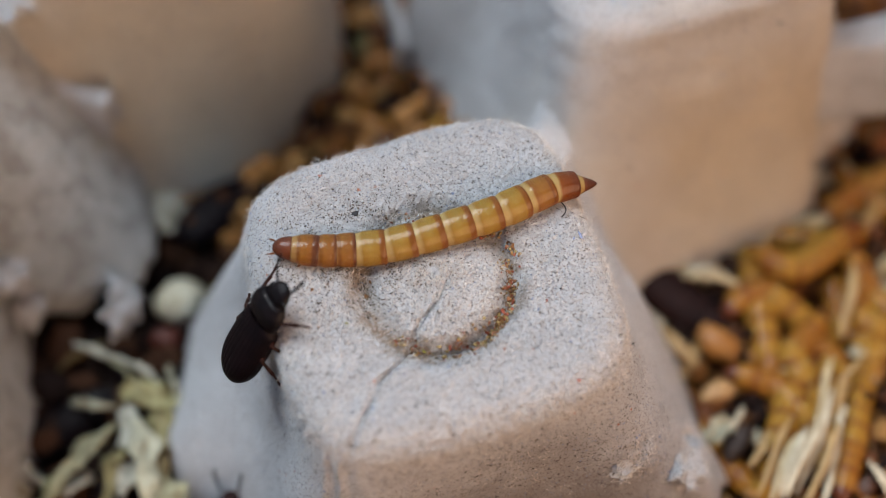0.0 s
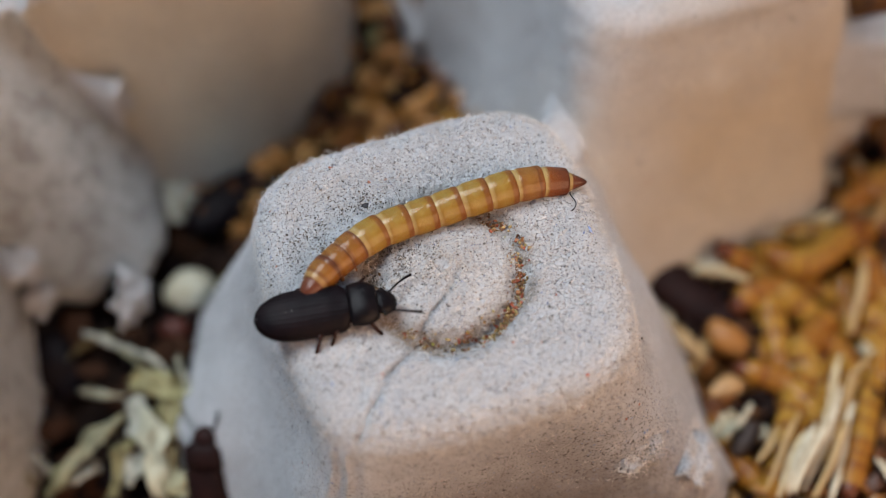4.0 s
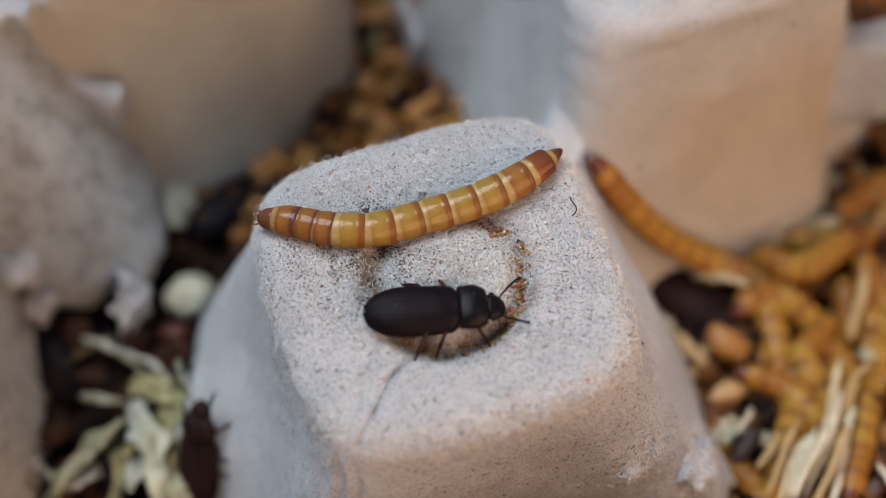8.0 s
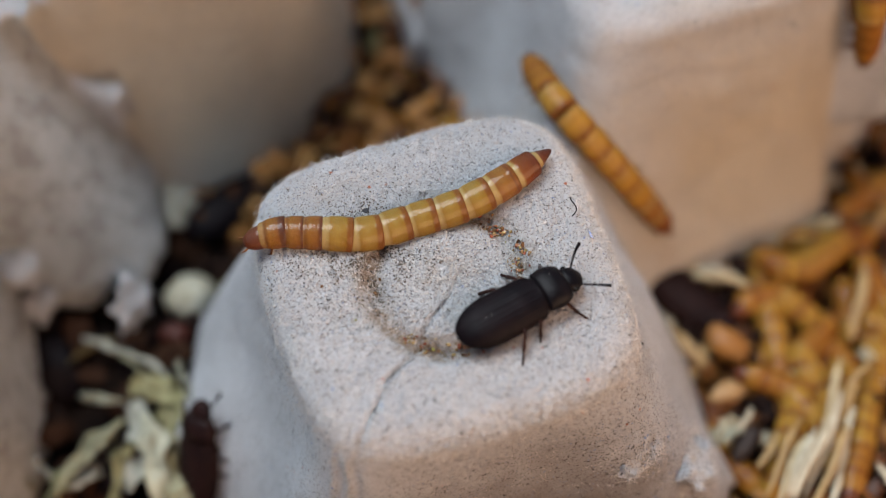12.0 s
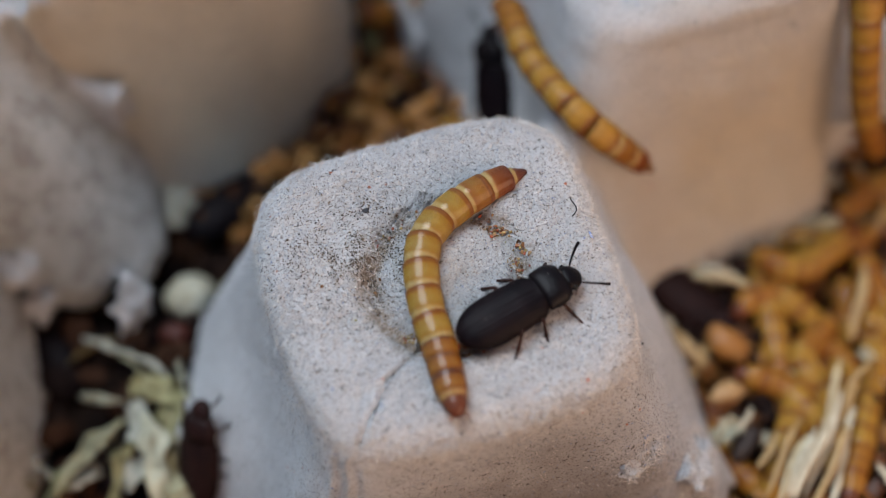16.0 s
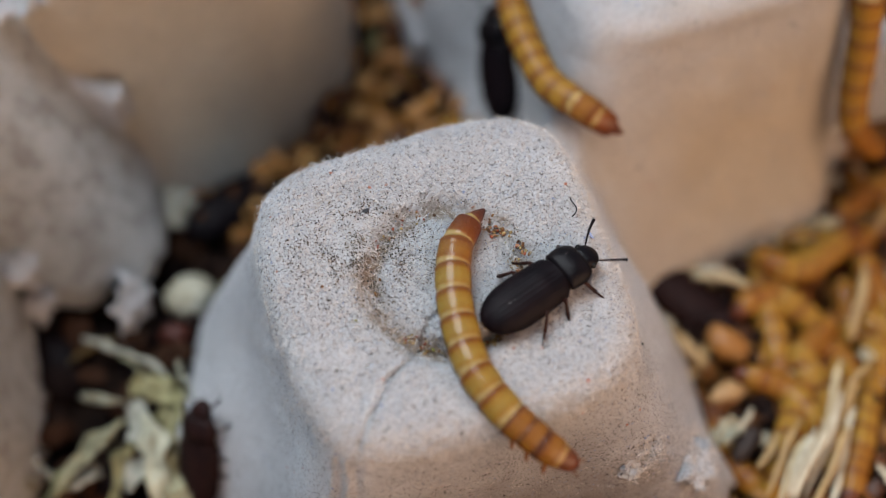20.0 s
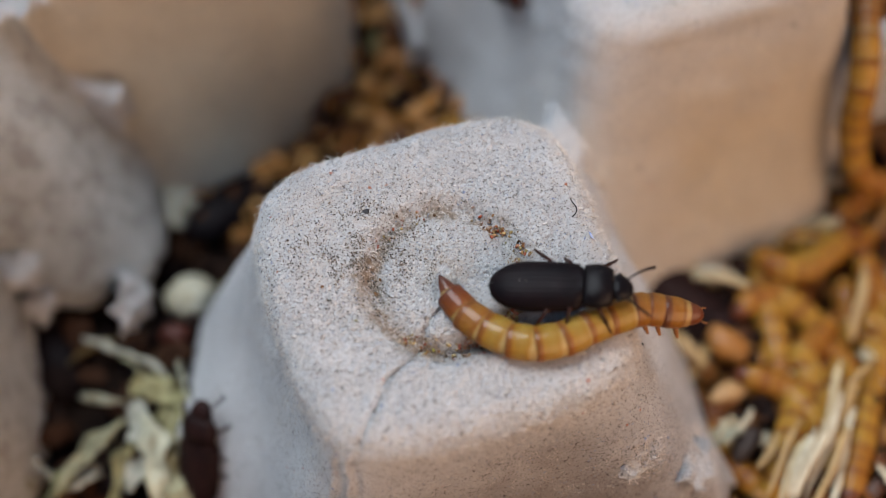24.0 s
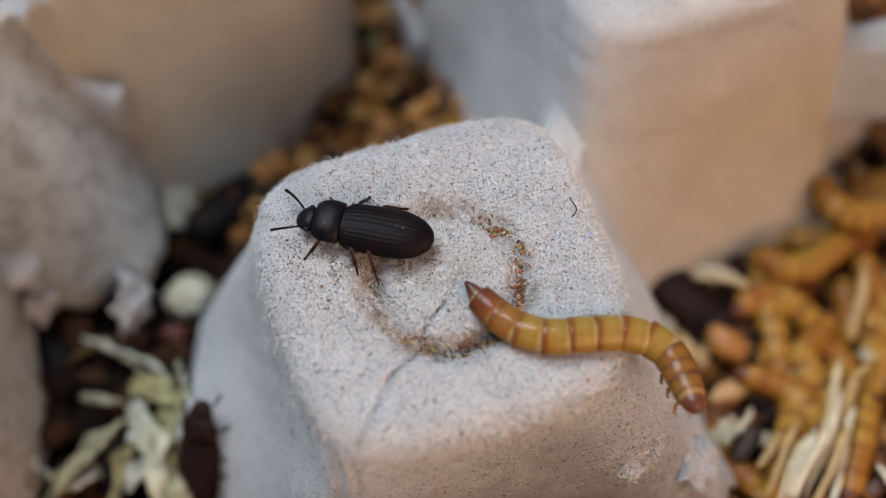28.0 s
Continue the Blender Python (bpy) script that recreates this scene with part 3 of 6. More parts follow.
def blob_mesh(name, profile, mat, n=28, flat=0.7, droop=0.0):
    """A lofted body part; profile: rows of x, half width, half height, centre height in millimetres."""
    rings = []
    for x, w, h, z in profile:
        ring = []
        for k in range(n):
            a = 2 * math.pi * k / n
            c, s = math.cos(a), math.sin(a)
            ring.append((x * MM, w * math.copysign(abs(s) ** 0.85, s) * MM, (z + h * math.copysign(abs(c) ** 0.9, c) * (1 if c > 0 else flat)) * MM))
        rings.append(ring)
    v, f = loft(rings)
    return mesh_of(name, v, f, mat)


def leg_mesh(reach, back, mirror):
    """Thigh, shin and a jointed foot."""
    k = mirror
    hip, knee, ankle, toe = (0, 0, 0), (0.35 * back, 1.55 * reach, 0.45), (1.15 * back, 2.65 * reach, -0.95), (1.7 * back, 3.45 * reach, -1.72)
    p = [Vector((q[0] * MM, k * q[1] * MM, q[2] * MM)) for q in (hip, knee, ankle, toe)]
    line = [p[0], p[0].lerp(p[1], 0.5), p[0].lerp(p[1], 0.94), p[1].lerp(p[2], 0.06), p[1].lerp(p[2], 0.6), p[2]]
    radii = [0.28, 0.42, 0.24, 0.18, 0.20, 0.24]
    for i in range(4):
        line += [p[2].lerp(p[3], (i + 0.2) / 4), p[2].lerp(p[3], (i + 0.95) / 4)]
        radii += [0.10, 0.16]
    line.append(p[3] + Vector((0.18 * back, 0.25 * k, -0.1)) * MM)
    radii.append(0.02)
    return mesh_of("leg", *tube(line, [r * MM for r in radii], 9), RUSSET)


def antenna_mesh(side):
    """Eleven beads on one thread."""
    line, radii = [], []
    for i in range(11):
        for g, r in ((0.0, 0.5), (0.3, 0.95), (0.75, 1.0), (0.92, 0.5)):
            f = (i + g) / 11
            line.append(Vector((3.0 * f, side * (1.7 * f - 0.5 * f * f), 0.35 * math.sin(f * 2.6))) * MM)
            radii.append(r * (0.12 + 0.08 * i / 11) * MM)
    return mesh_of("antenna", *tube(line, radii, 8), BLACK)


BEETLE = {
    "elytron": [elytron_mesh(1), elytron_mesh(-1)],
    "abdomen": blob_mesh("abdomen", [(-8.9, 0.6, 0.4, 1.25), (-8.2, 1.5, 0.7, 1.2), (-6, 2.3, 0.95, 1.2), (-3, 2.45, 1.0, 1.2), (-0.4, 2.2, 0.9, 1.25), (0.6, 1.5, 0.7, 1.3)], BLACK, flat=0.95),
    "pronotum": blob_mesh("pronotum", [(0.42, 1.55, 0.6, 1.50), (0.36, 2.10, 0.85, 1.52), (0.44, 2.34, 1.02, 1.53), (0.75, 2.36, 1.16, 1.56), (1.35, 2.44, 1.26, 1.56), (2.0, 2.45, 1.28, 1.54),
                                       (2.6, 2.30, 1.18, 1.50), (3.05, 2.05, 1.02, 1.46), (3.30, 1.85, 0.90, 1.43), (3.36, 1.5, 0.7, 1.4)], BLACK_GLOSS),
    "head": blob_mesh("head", [(3.2, 1.25, 0.7, 1.3), (3.7, 1.42, 0.8, 1.25), (4.3, 1.36, 0.74, 1.15), (4.8, 1.1, 0.55, 1.0), (5.15, 0.7, 0.34, 0.9), (5.3, 0.3, 0.15, 0.85)], BLACK_GLOSS),
    "eye": blob_mesh("eye", [(-0.32, 0.1, 0.1, 0), (-0.2, 0.22, 0.3, 0), (0, 0.28, 0.38, 0), (0.2, 0.22, 0.3, 0), (0.32, 0.1, 0.1, 0)], EYE_BLACK, n=12, flat=1),
    "antenna": [antenna_mesh(1), antenna_mesh(-1)],
    "leg": [[leg_mesh(0.78, 0.9, s), leg_mesh(0.80, -0.5, s), leg_mesh(0.84, -1.25, s)] for s in (1, -1)],
}
HIPS = [(1.7, 1.15, 0.85), (-0.9, 1.6, 0.95), (-2.9, 1.7, 0.95)]


def browned(me):
    """The same plate in the dark brown of a beetle that has not coloured out."""
    me = me.copy()
    me.materials[0] = BROWN
    return me


YOUNG = {name: [browned(me) for me in BEETLE[name]] if name == "elytron" else browned(BEETLE[name]) for name in ("elytron", "abdomen", "pronotum", "head")}


def beetle(label, group="", scale=0.9, plates=BEETLE):
    root = thing("darkling_beetle", label, "beetle", group)
    for me in plates["elytron"]:
        part("elytron", me, root, "ribbed dark brown wing case" if plates is YOUNG else "ribbed black wing case")
    for name in ("abdomen", "pronotum", "head"):
        ob = part(name, plates[name], root)
        if name == "head":
            for s in (1, -1):
                part("eye", BEETLE["eye"], ob, "", pose(3.9 * MM, s * 1.32 * MM, 1.35 * MM))
    root.scale = (scale,) * 3
    feelers, legs = [], []
    for i, s in enumerate((1, -1)):
        feelers.append(part("antenna", BEETLE["antenna"][i], root, "beaded antenna", pose(4.6 * MM, s * 0.95 * MM, 1.15 * MM)))
        for j, hip in enumerate(HIPS):
            legs.append((s, j, part("leg", BEETLE["leg"][i][j], root, "dark russet jointed leg", pose(hip[0] * MM, s * hip[1] * MM, hip[2] * MM))))
    return root, feelers, legs


def beetle_pose(x, y, z, heading, pitch=0, roll=0):
    return Matrix.Translation((x / 1000, y / 1000, z / 1000)) @ pose(0, 0, 0, 0, 0, heading) @ pose(0, 0, 0, 0, -pitch, 0) @ pose(0, 0, 0, roll, 0, 0)


def scuttle(bug, rows, every=0.25):
    """Key a beetle: rows of seconds and pose; its legs step with the way it goes, its antennae feel about."""
    root, feelers, legs = bug
    walk(root, rows)
    times = [i * every for i in range(int(28 / every) + 1)]

    def place(t):
        for (t0, a), (t1, b) in zip(rows, rows[1:]):
            if t <= t1:
                return a.translation.lerp(b.translation, (t - t0) / (t1 - t0))
        return rows[-1][1].translation

    run, steps, last = 0.0, [], place(0)
    for t in times:
        here = place(t)
        run += min((here - last).length, 0.0011)
        last = here
        steps.append(run)
    for s, j, leg in legs:
        hip = HIPS[j]
        keys = []
        for t, r in zip(times, steps):
            a = r / 0.0036 * 2 * math.pi + (math.pi if (j + (s > 0)) % 2 else 0)
            keys.append((t, pose(hip[0] * MM, s * hip[1] * MM, hip[2] * MM, s * max(0, 9 * math.cos(a)), 0, -s * 15 * math.sin(a))))
        walk(leg, keys)
    for i, f in enumerate(feelers):
        s = 1 - 2 * i
        walk(f, [(t, pose(4.6 * MM, s * 0.95 * MM, 1.15 * MM, 0, 8 * math.sin(2.1 * t + i), s * 4 + 15 * math.sin(1.7 * t + 2 * i))) for t in times])


main_larva = larva("amber and brown banded mealworm crawling on the cup's top", meshes=LARVA_MESHES)
main_beetle = beetle("black darkling beetle walking on the cup's top", "darkling beetles")
climbing_larva = larva("orange-brown mealworm climbing the side of a cup", "climbing mealworms")
edge_larva = larva("golden mealworm creeping along a cup's edge", "climbing mealworms")
top_larva = larva("golden curled mealworm behind the cups", "climbing mealworms", True)
curled_larva = larva("brown curled mealworm on the bran at a cup's foot", "mealworms in the bran", True)
climbing_beetle = beetle("black darkling beetle climbing the bluish side of a cup", "darkling beetles")
low_beetle = beetle("dark brown beetle creeping under the cup's torn skirt", "darkling beetles", plates=YOUNG)
shadow_beetle = beetle("dark beetle hiding in the shade between cups", "darkling beetles")
still_beetle = beetle("dark beetle half buried in pale flakes", "darkling beetles")
buried_beetle = beetle("dark brown beetle lying in the bran beside the cup", "darkling beetles", plates=YOUNG)


# ---- loose litter ----
def flake(size, kind, rng):
    """A curled flake, husk or grain, about its own centre."""
    if kind == "husk":
        L, w = size, size * rng.uniform(0.13, 0.2)
        pts = []
        for i in range(6):
            f = i / 5
            ww = w * math.sin(math.pi * (0.08 + 0.84 * f))
            z = 0.10 * L * math.sin(math.pi * f)
            x = (f - 0.5) * L
            pts.append([(x, -ww, z - ww * 0.5), (x, 0, z + ww * 0.45), (x, ww, z - ww * 0.5), (x, 0, z - ww * 0.25)])
        return loft(pts)
    if kind == "grain":
        rings = []
        for i in range(4):
            a = math.pi * (0.12 + 0.76 * i / 3)
            rings.append([(size * 0.6 * math.cos(a), size * 0.45 * math.sin(a) * math.cos(b) * rng.uniform(0.7, 1.2), size * 0.45 * math.sin(a) * math.sin(b) * rng.uniform(0.7, 1.2))
                          for b in (0, 1.26, 2.51, 3.77, 5.03)])
        return loft(rings)
    n, up, low = 8, [], []
    bend = rng.uniform(-0.35, 0.35)
    for k in range(n):
        a = 2 * math.pi * k / n
        r = size * rng.uniform(0.35, 0.6)
        x, y = r * math.cos(a) * 1.35, r * math.sin(a) * 0.85
        z = bend * x * x / size * 2 + rng.uniform(-0.06, 0.06) * size
        up.append((x, y, z + 0.05 * size))
        low.append((x * 0.92, y * 0.92, z - 0.05 * size))
    v = up + low + [(0, 0, 0.10 * size), (0, 0, -0.08 * size)]
    f = [(k, (k + 1) % n, 2 * n) for k in range(n)] + [(n + (k + 1) % n, n + k, 2 * n + 1) for k in range(n)] + [(k, n + k, n + (k + 1) % n, (k + 1) % n) for k in range(n)]
    return v, f


def in_cup(x, y, grow=0.002):
    for c, turn in PLACES:
        q = (Vector((x, y, 0)) - c)
        a = math.atan2(q.y, q.x) - radians(turn)
        if q.xy.length < cup_radius(a) + grow:
            return True
    return False


def heap(name, label, mat, count, area, size, kinds, seed, lift=0.0, spread=0.003, dense=None):
    rng = random.Random(seed)
    verts, faces = [], []
    placed = 0
    while placed < count:
        x, y = rng.uniform(area[0], area[1]), rng.uniform(area[2], area[3])
        if in_cup(x, y) or (dense and rng.random() > dense(x, y)):
            continue
        placed += 1
        v, f = flake(rng.uniform(*size), rng.choice(kinds), rng)
        m = Matrix.Translation((x, y, litter_height(x, y) + lift + rng.uniform(0, spread))) @ Euler((rng.gauss(0, 0.5), rng.gauss(0, 0.5), rng.uniform(0, 6.28))).to_matrix().to_4x4()
        o = len(verts)
        verts += [m @ Vector(p) for p in v]
        faces += [tuple(o + i for i in q) for q in f]
    return tagged(new(name, mesh_of(name, verts, faces, mat, False)), label, "litter", kind="stuff")


heap("bran_litter", "golden brown bran flakes and husks", BRAN, 3600, (0.012, 0.10, -0.05, 0.075), (0.0012, 0.0034), ("flake", "husk", "husk", "grain"), 5, 0.0, 0.003)
heap("far_bran_litter", "brown bran flakes in the gap between cups", BRAN_LIT, 2300, (-0.03, 0.03, 0.02, 0.12), (0.0014, 0.0036), ("flake", "husk", "grain"), 6, 0.0, 0.005)
heap("oat_flakes", "pale green-white oat flakes among dark frass", PALE, 60, (-0.085, -0.005, -0.06, 0.055), (0.0015, 0.0035), ("flake", "husk", "husk"), 7, 0.0, 0.003,
     dense=lambda x, y: 0.18 + 0.82 * smoothstep(-0.05, -0.03, x) * smoothstep(0.005, -0.02, y))
heap("dark_frass_flakes", "frass crumbs, blackened for the shade of deep gaps", DARKLIT, 1800, (-0.10, 0.0, -0.07, 0.09), (0.0012, 0.0045), ("flake", "grain"), 8, 0.0, 0.003)
# Added crumbs darken the bran where its gaps lie in shade.
heap("dark_bran_flakes", "near-black crumbs that stand for shaded gaps in the bran", DARKLIT, 1900, (0.012, 0.11, -0.06, 0.075), (0.0012, 0.0034), ("flake", "grain"), 9, 0.0005, 0.003)
heap("straw_litter", "short pale straw husks on the bran", STRAW, 130, (0.018, 0.08, -0.05, 0.03), (0.003, 0.007), ("husk",), 10, 0.001, 0.003)

def dye(name, colour, rough=0.8):
    m, t, p = material(name, rough, 0.2)
    c = ramp(t, noise_tex(t, coords(t), 3000, 3), [(0.35, tuple(0.6 * k for k in colour)), (0.65, colour)])
    t.links.new(c, p.inputs["Base Color"])
    bump(t, p, noise_tex(t, coords(t), 6000, 2), 0.3, 0.0001)
    return m


BLUE, INK, RED = dye("blue_paper_fleck", (0.24, 0.29, 0.46)), dye("dark_fleck", (0.03, 0.028, 0.03)), dye("red_fleck", (0.42, 0.10, 0.05))
BROWN, GREEN = dye("brown_crumb", (0.16, 0.08, 0.035)), dye("green_crumb", (0.34, 0.32, 0.08))
TANK = dye("tan_skin", (0.30, 0.17, 0.07), 0.5)
RUSSETK, DARKK = dye("red_brown_skin", (0.050, 0.011, 0.006), 0.5), dye("black_brown_crust", (0.03, 0.02, 0.016), 0.6)


def fleck(name, at, normal, w, h, mat):
    """A flat fibre clump or crumb felted into the cup's top."""
    rng = random.Random(at[0] * 1e5 + at[1])
    n, rings = 9, []
    wob = [rng.uniform(0.35, 1.35) for _ in range(n)]
    for k, z in ((0.7, -0.06), (1.0, 0.015), (0.55, 0.06)):
        rings.append([(k * w / 2 * wob[i] * math.cos(6.283 * i / n) * MM, k * h / 2 * wob[i] * math.sin(6.283 * i / n) * MM, z * MM) for i in range(n)])
    v, f = loft(rings)
    m = Matrix.Translation(Vector(at) + Vector((0, 0, 0.00008))) @ Vector(normal).to_track_quat("Z", "Y").to_matrix().to_4x4() @ pose(0, 0, 0, 0, 0, rng.uniform(-40, 40))
    part(name, mesh_of(name, v, f, mat), main_cup, "", m)


def straw(x, y, z, heading, length):
    """A split straw husk."""
    rng = random.Random(x * 7 + y)
    rings, w = [], rng.uniform(0.38, 0.68)
    for i in range(9):
        f = i / 8
        ww = w * (0.12 + 0.88 * math.sin(math.pi * (0.06 + 0.88 * f)) ** 0.7) * rng.uniform(0.8, 1.15)
        bend = 0.6 * math.sin(math.pi * f)
        rings.append([((f - 0.5) * length * MM, (ww * c + 0.25 * math.sin(5 * f + x)) * MM, (bend + ww * 0.32 * s + rng.uniform(-0.06, 0.06)) * MM) for c, s in ((-1, -0.3), (-0.7, 0.5), (0, 0.9), (0.7, 0.5), (1, -0.3), (0, 0.25))])
    v, f = loft(rings)
    ob = new("straw_husk", mesh_of("straw_husk", v, f, STRAW))
    ob.matrix_basis = pose(x * MM, y * MM, z * MM, rng.uniform(-25, 25), rng.uniform(-6, 6), heading)
    tagged(ob, "split pale straw husk lying on the litter", "straw husk", "straw husks")


def flake_piece(x, y, z, heading, length, wide=0, mat=PALE):
    """A crumpled, curled shred of pale oat husk."""
    rng = random.Random(x * 3 + y)
    n, m, w = 16, 6, wide or rng.uniform(0.8, 1.7)
    curl, twist, k = rng.uniform(0.3, 0.9), rng.uniform(-1.4, 1.4), rng.uniform(0, 50)
    rings = []
    for i in range(n + 1):
        f = i / n
        ww = w * (0.25 + 0.75 * math.sin(math.pi * (0.05 + 0.9 * f)) ** 0.6) * (1 + 0.6 * noise.noise((f * 6, k, 0)))
        top, low = [], []
        for j in range(m + 1):
            s = 2 * j / m - 1
            a = s * curl + twist * (f - 0.5)
            px = (f - 0.5) * length + 0.7 * noise.noise((s * 3.5, f * 3, k))
            py = ww * math.sin(a) + 0.6 * noise.noise((f * 2.5, k, 4))
            pz = ww * (1 - math.cos(a)) * 0.7 + 0.8 * math.sin(math.pi * f) + 1.1 * noise.noise((f * 5, s * 1.9, k)) + 0.5 * noise.noise((f * 12, s * 5, k))
            top.append((px * MM, py * MM, (pz + 0.10) * MM))
            low.append((px * MM, py * MM, (pz - 0.10) * MM))
        rings.append(top + low[::-1])
    v, f = loft(rings)
    ob = new("oat_flake", mesh_of("oat_flake", v, f, mat))
    ob.matrix_basis = pose(x * MM, y * MM, z * MM, rng.uniform(-30, 30), rng.uniform(-8, 8), heading)
    tagged(ob, "crumpled pale oat flake on dark litter", "oat flake", "oat flakes")


def kernel(name, label, mat, x, y, z, a, b):
    rng = random.Random(x)
    rings = []
    for i in range(1, 16):
        t = math.pi * i / 16
        lump = lambda k: 1 + 0.22 * noise.noise((math.cos(t) * 1.4 + x, math.sin(t) * math.cos(k) * 1.4, math.sin(k) * 1.4 + y)) + 0.07 * noise.noise((math.cos(t) * 5 + x, math.sin(t) * math.cos(k) * 5, math.sin(k) * 5))
        rings.append([(a * lump(k) * math.cos(t) * MM, lump(k) * b * math.sin(t) * math.cos(k) * (1 + 0.05 * math.sin(3 * k + x)) * MM, b * (0.9 if math.sin(k) > 0 else 0.8) * math.sin(t) * math.sin(k) * MM
                       - 0.12 * b * math.exp(-(math.cos(k) / 0.2) ** 2) * (math.sin(k) > 0) * math.sin(t) * MM) for k in [6.2832 * j / 20 for j in range(20)]])
    v, f = loft(rings)
    ob = new(name, mesh_of(name, v, f, mat))
    ob.matrix_basis = pose(x * MM, y * MM, z * MM, rng.uniform(-20, 20), rng.uniform(-15, 15), rng.uniform(0, 180))
    tagged(ob, label, "kernel")


# ---- crumbs in the embossed ring, and the fuzz of the paper ----
def ring_crumbs():
    rng = random.Random(12)

    def swept(x, y):
        """How much lies at that place of the ring: a long heap on one side, two small ones, little elsewhere."""
        a = math.degrees(math.atan2(y, x))
        long_heap = smoothstep(-105, -85, a) * smoothstep(48, 25, a)
        small = max(1.6 * math.exp(-((abs(a) - 178 if abs(a) > 90 else 90) / 13) ** 2), 0.7 * math.exp(-((a + 132) / 11) ** 2))
        return 0.05 + max(long_heap, small)

    pool, dirt = [], []
    for v in main_cup.data.vertices:
        x, y = v.co.x - 0.0002, v.co.y + 0.0005
        d = math.hypot(x, y) * 1000
        if v.co.z > TOP - 0.004 and 5.8 < d < 8.6:
            pool.append((v.co.copy(), swept(x, y) * math.exp(-((d - 7.1) / 0.65) ** 2) * smoothstep(-0.20, 0.15, noise.noise(v.co * 230) + 0.35 * noise.noise(v.co * 800))))
        # dirt caught in the felt beside the ring; its specks also stand for shaded pits
        far = math.hypot(v.co.x + 0.0078, v.co.y - 0.0046) * 1000
        if v.co.z > TOP - 0.002 and far < 13:
            dirt.append((v.co.copy(), math.exp(-(far / 5.0) ** 2) * smoothstep(-0.4, 0.5, noise.noise(v.co * 500))))
    top = [v.co.copy() for v in main_cup.data.vertices if v.co.z > TOP - 0.002]
    lots, made = {GRAIN: ([], []), DIRT: ([], [])}, 0
    while made < 3500:
        c, w = rng.choice(pool) if made < 1200 else rng.choice(dirt) if made < 3200 else (rng.choice(top), 1.0)
        if rng.random() > w:
            continue
        made += 1
        vv, ff = flake((0.08 + (0.36 if made < 1201 else 0.14) * rng.random() ** 2.0) * MM, rng.choice(("grain", "flake")), rng)
        m = Matrix.Translation(c + Vector((rng.gauss(0, 0.1), rng.gauss(0, 0.1), rng.uniform(0.0, 0.14))) * MM) @ Euler((rng.uniform(0, 6), rng.uniform(0, 6), rng.uniform(0, 6))).to_matrix().to_4x4()
        verts, faces = lots[DIRT if made > 1200 else GRAIN]
        o = len(verts)
        verts += [m @ Vector(p) for p in vv]
        faces += [tuple(o + i for i in q) for q in ff]
    for mat, name, text in ((GRAIN, "frass_crumbs", "golden and reddish crumbs in the cup's embossed ring"), (DIRT, "dirt_specks", "fine dark dirt and painted shaded pits in the paper felt")):
        ob = new(name, mesh_of(name, *lots[mat], mat, False))
        ob.matrix_basis = main_cup.matrix_basis
        tagged(ob, text, "crumbs", kind="stuff")


def paper_fuzz():
    rng = random.Random(4)
    me = main_cup.data
    pool = [v for v in me.vertices if v.co.z > TOP - 0.016]
    rim = [v for v in pool if TOP - 0.0045 < v.co.z < TOP - 0.0002 and v.co.xy.length > 0.0135]
    frayed = [v for v in me.vertices if (v.co - Vector((0.0208, -0.0178, 0.0145))).length < 0.0045 or (v.co - Vector((0.0150, -0.0186, 0.0235))).length < 0.0022]
    verts, faces = [], []
    for i in range(20000):
        v = rng.choice(frayed if i % 16 == 1 else rim if i % 4 == 0 else pool)
        n = v.normal
        p = v.co - n * 0.00004
        side = n.orthogonal().normalized()
        side.rotate(Matrix.Rotation(rng.uniform(0, 6.28), 3, n))
        L = rng.uniform(0.16, 0.55) * MM * (2.0 if rng.random() < 0.07 else 1.35 if i % 4 == 0 else 1)
        lift = rng.uniform(0.05, 0.75)
        curl = n.cross(side) * rng.uniform(-0.6, 0.6)
        pts = [p + (side * f + n * lift * math.sin(f * 2.2) + curl * f * f) * L for f in (0, 0.35, 0.7, 1.0)]
        vv, ff = tube(pts, [0.016 * MM, 0.015 * MM, 0.012 * MM, 0.006 * MM], 3)
        o = len(verts)
        verts += vv
        faces += [tuple(o + k for k in q) for q in ff]
    ob = part("paper_fuzz", mesh_of("paper_fuzz", verts, faces, FIBRE), main_cup, "fine loose paper fibres")
    tagged(ob, kind="stuff")


ring_crumbs()
paper_fuzz()
hair = new("hair", mesh_of("hair", *tube([Vector((0.00 + 0.35 * math.sin(5 * f), 2.0 * f, 0.25 + 0.35 * math.sin(3 * f))) * MM for f in [i / 12 for i in range(13)]], [0.06 * MM] * 13, 5), INK))
hair.matrix_basis = pose(0.0122, 0.0035, TOP - 0.0002, 0, 0, -8)
tagged(hair, "short dark curled hair lying on the cup", "hair")


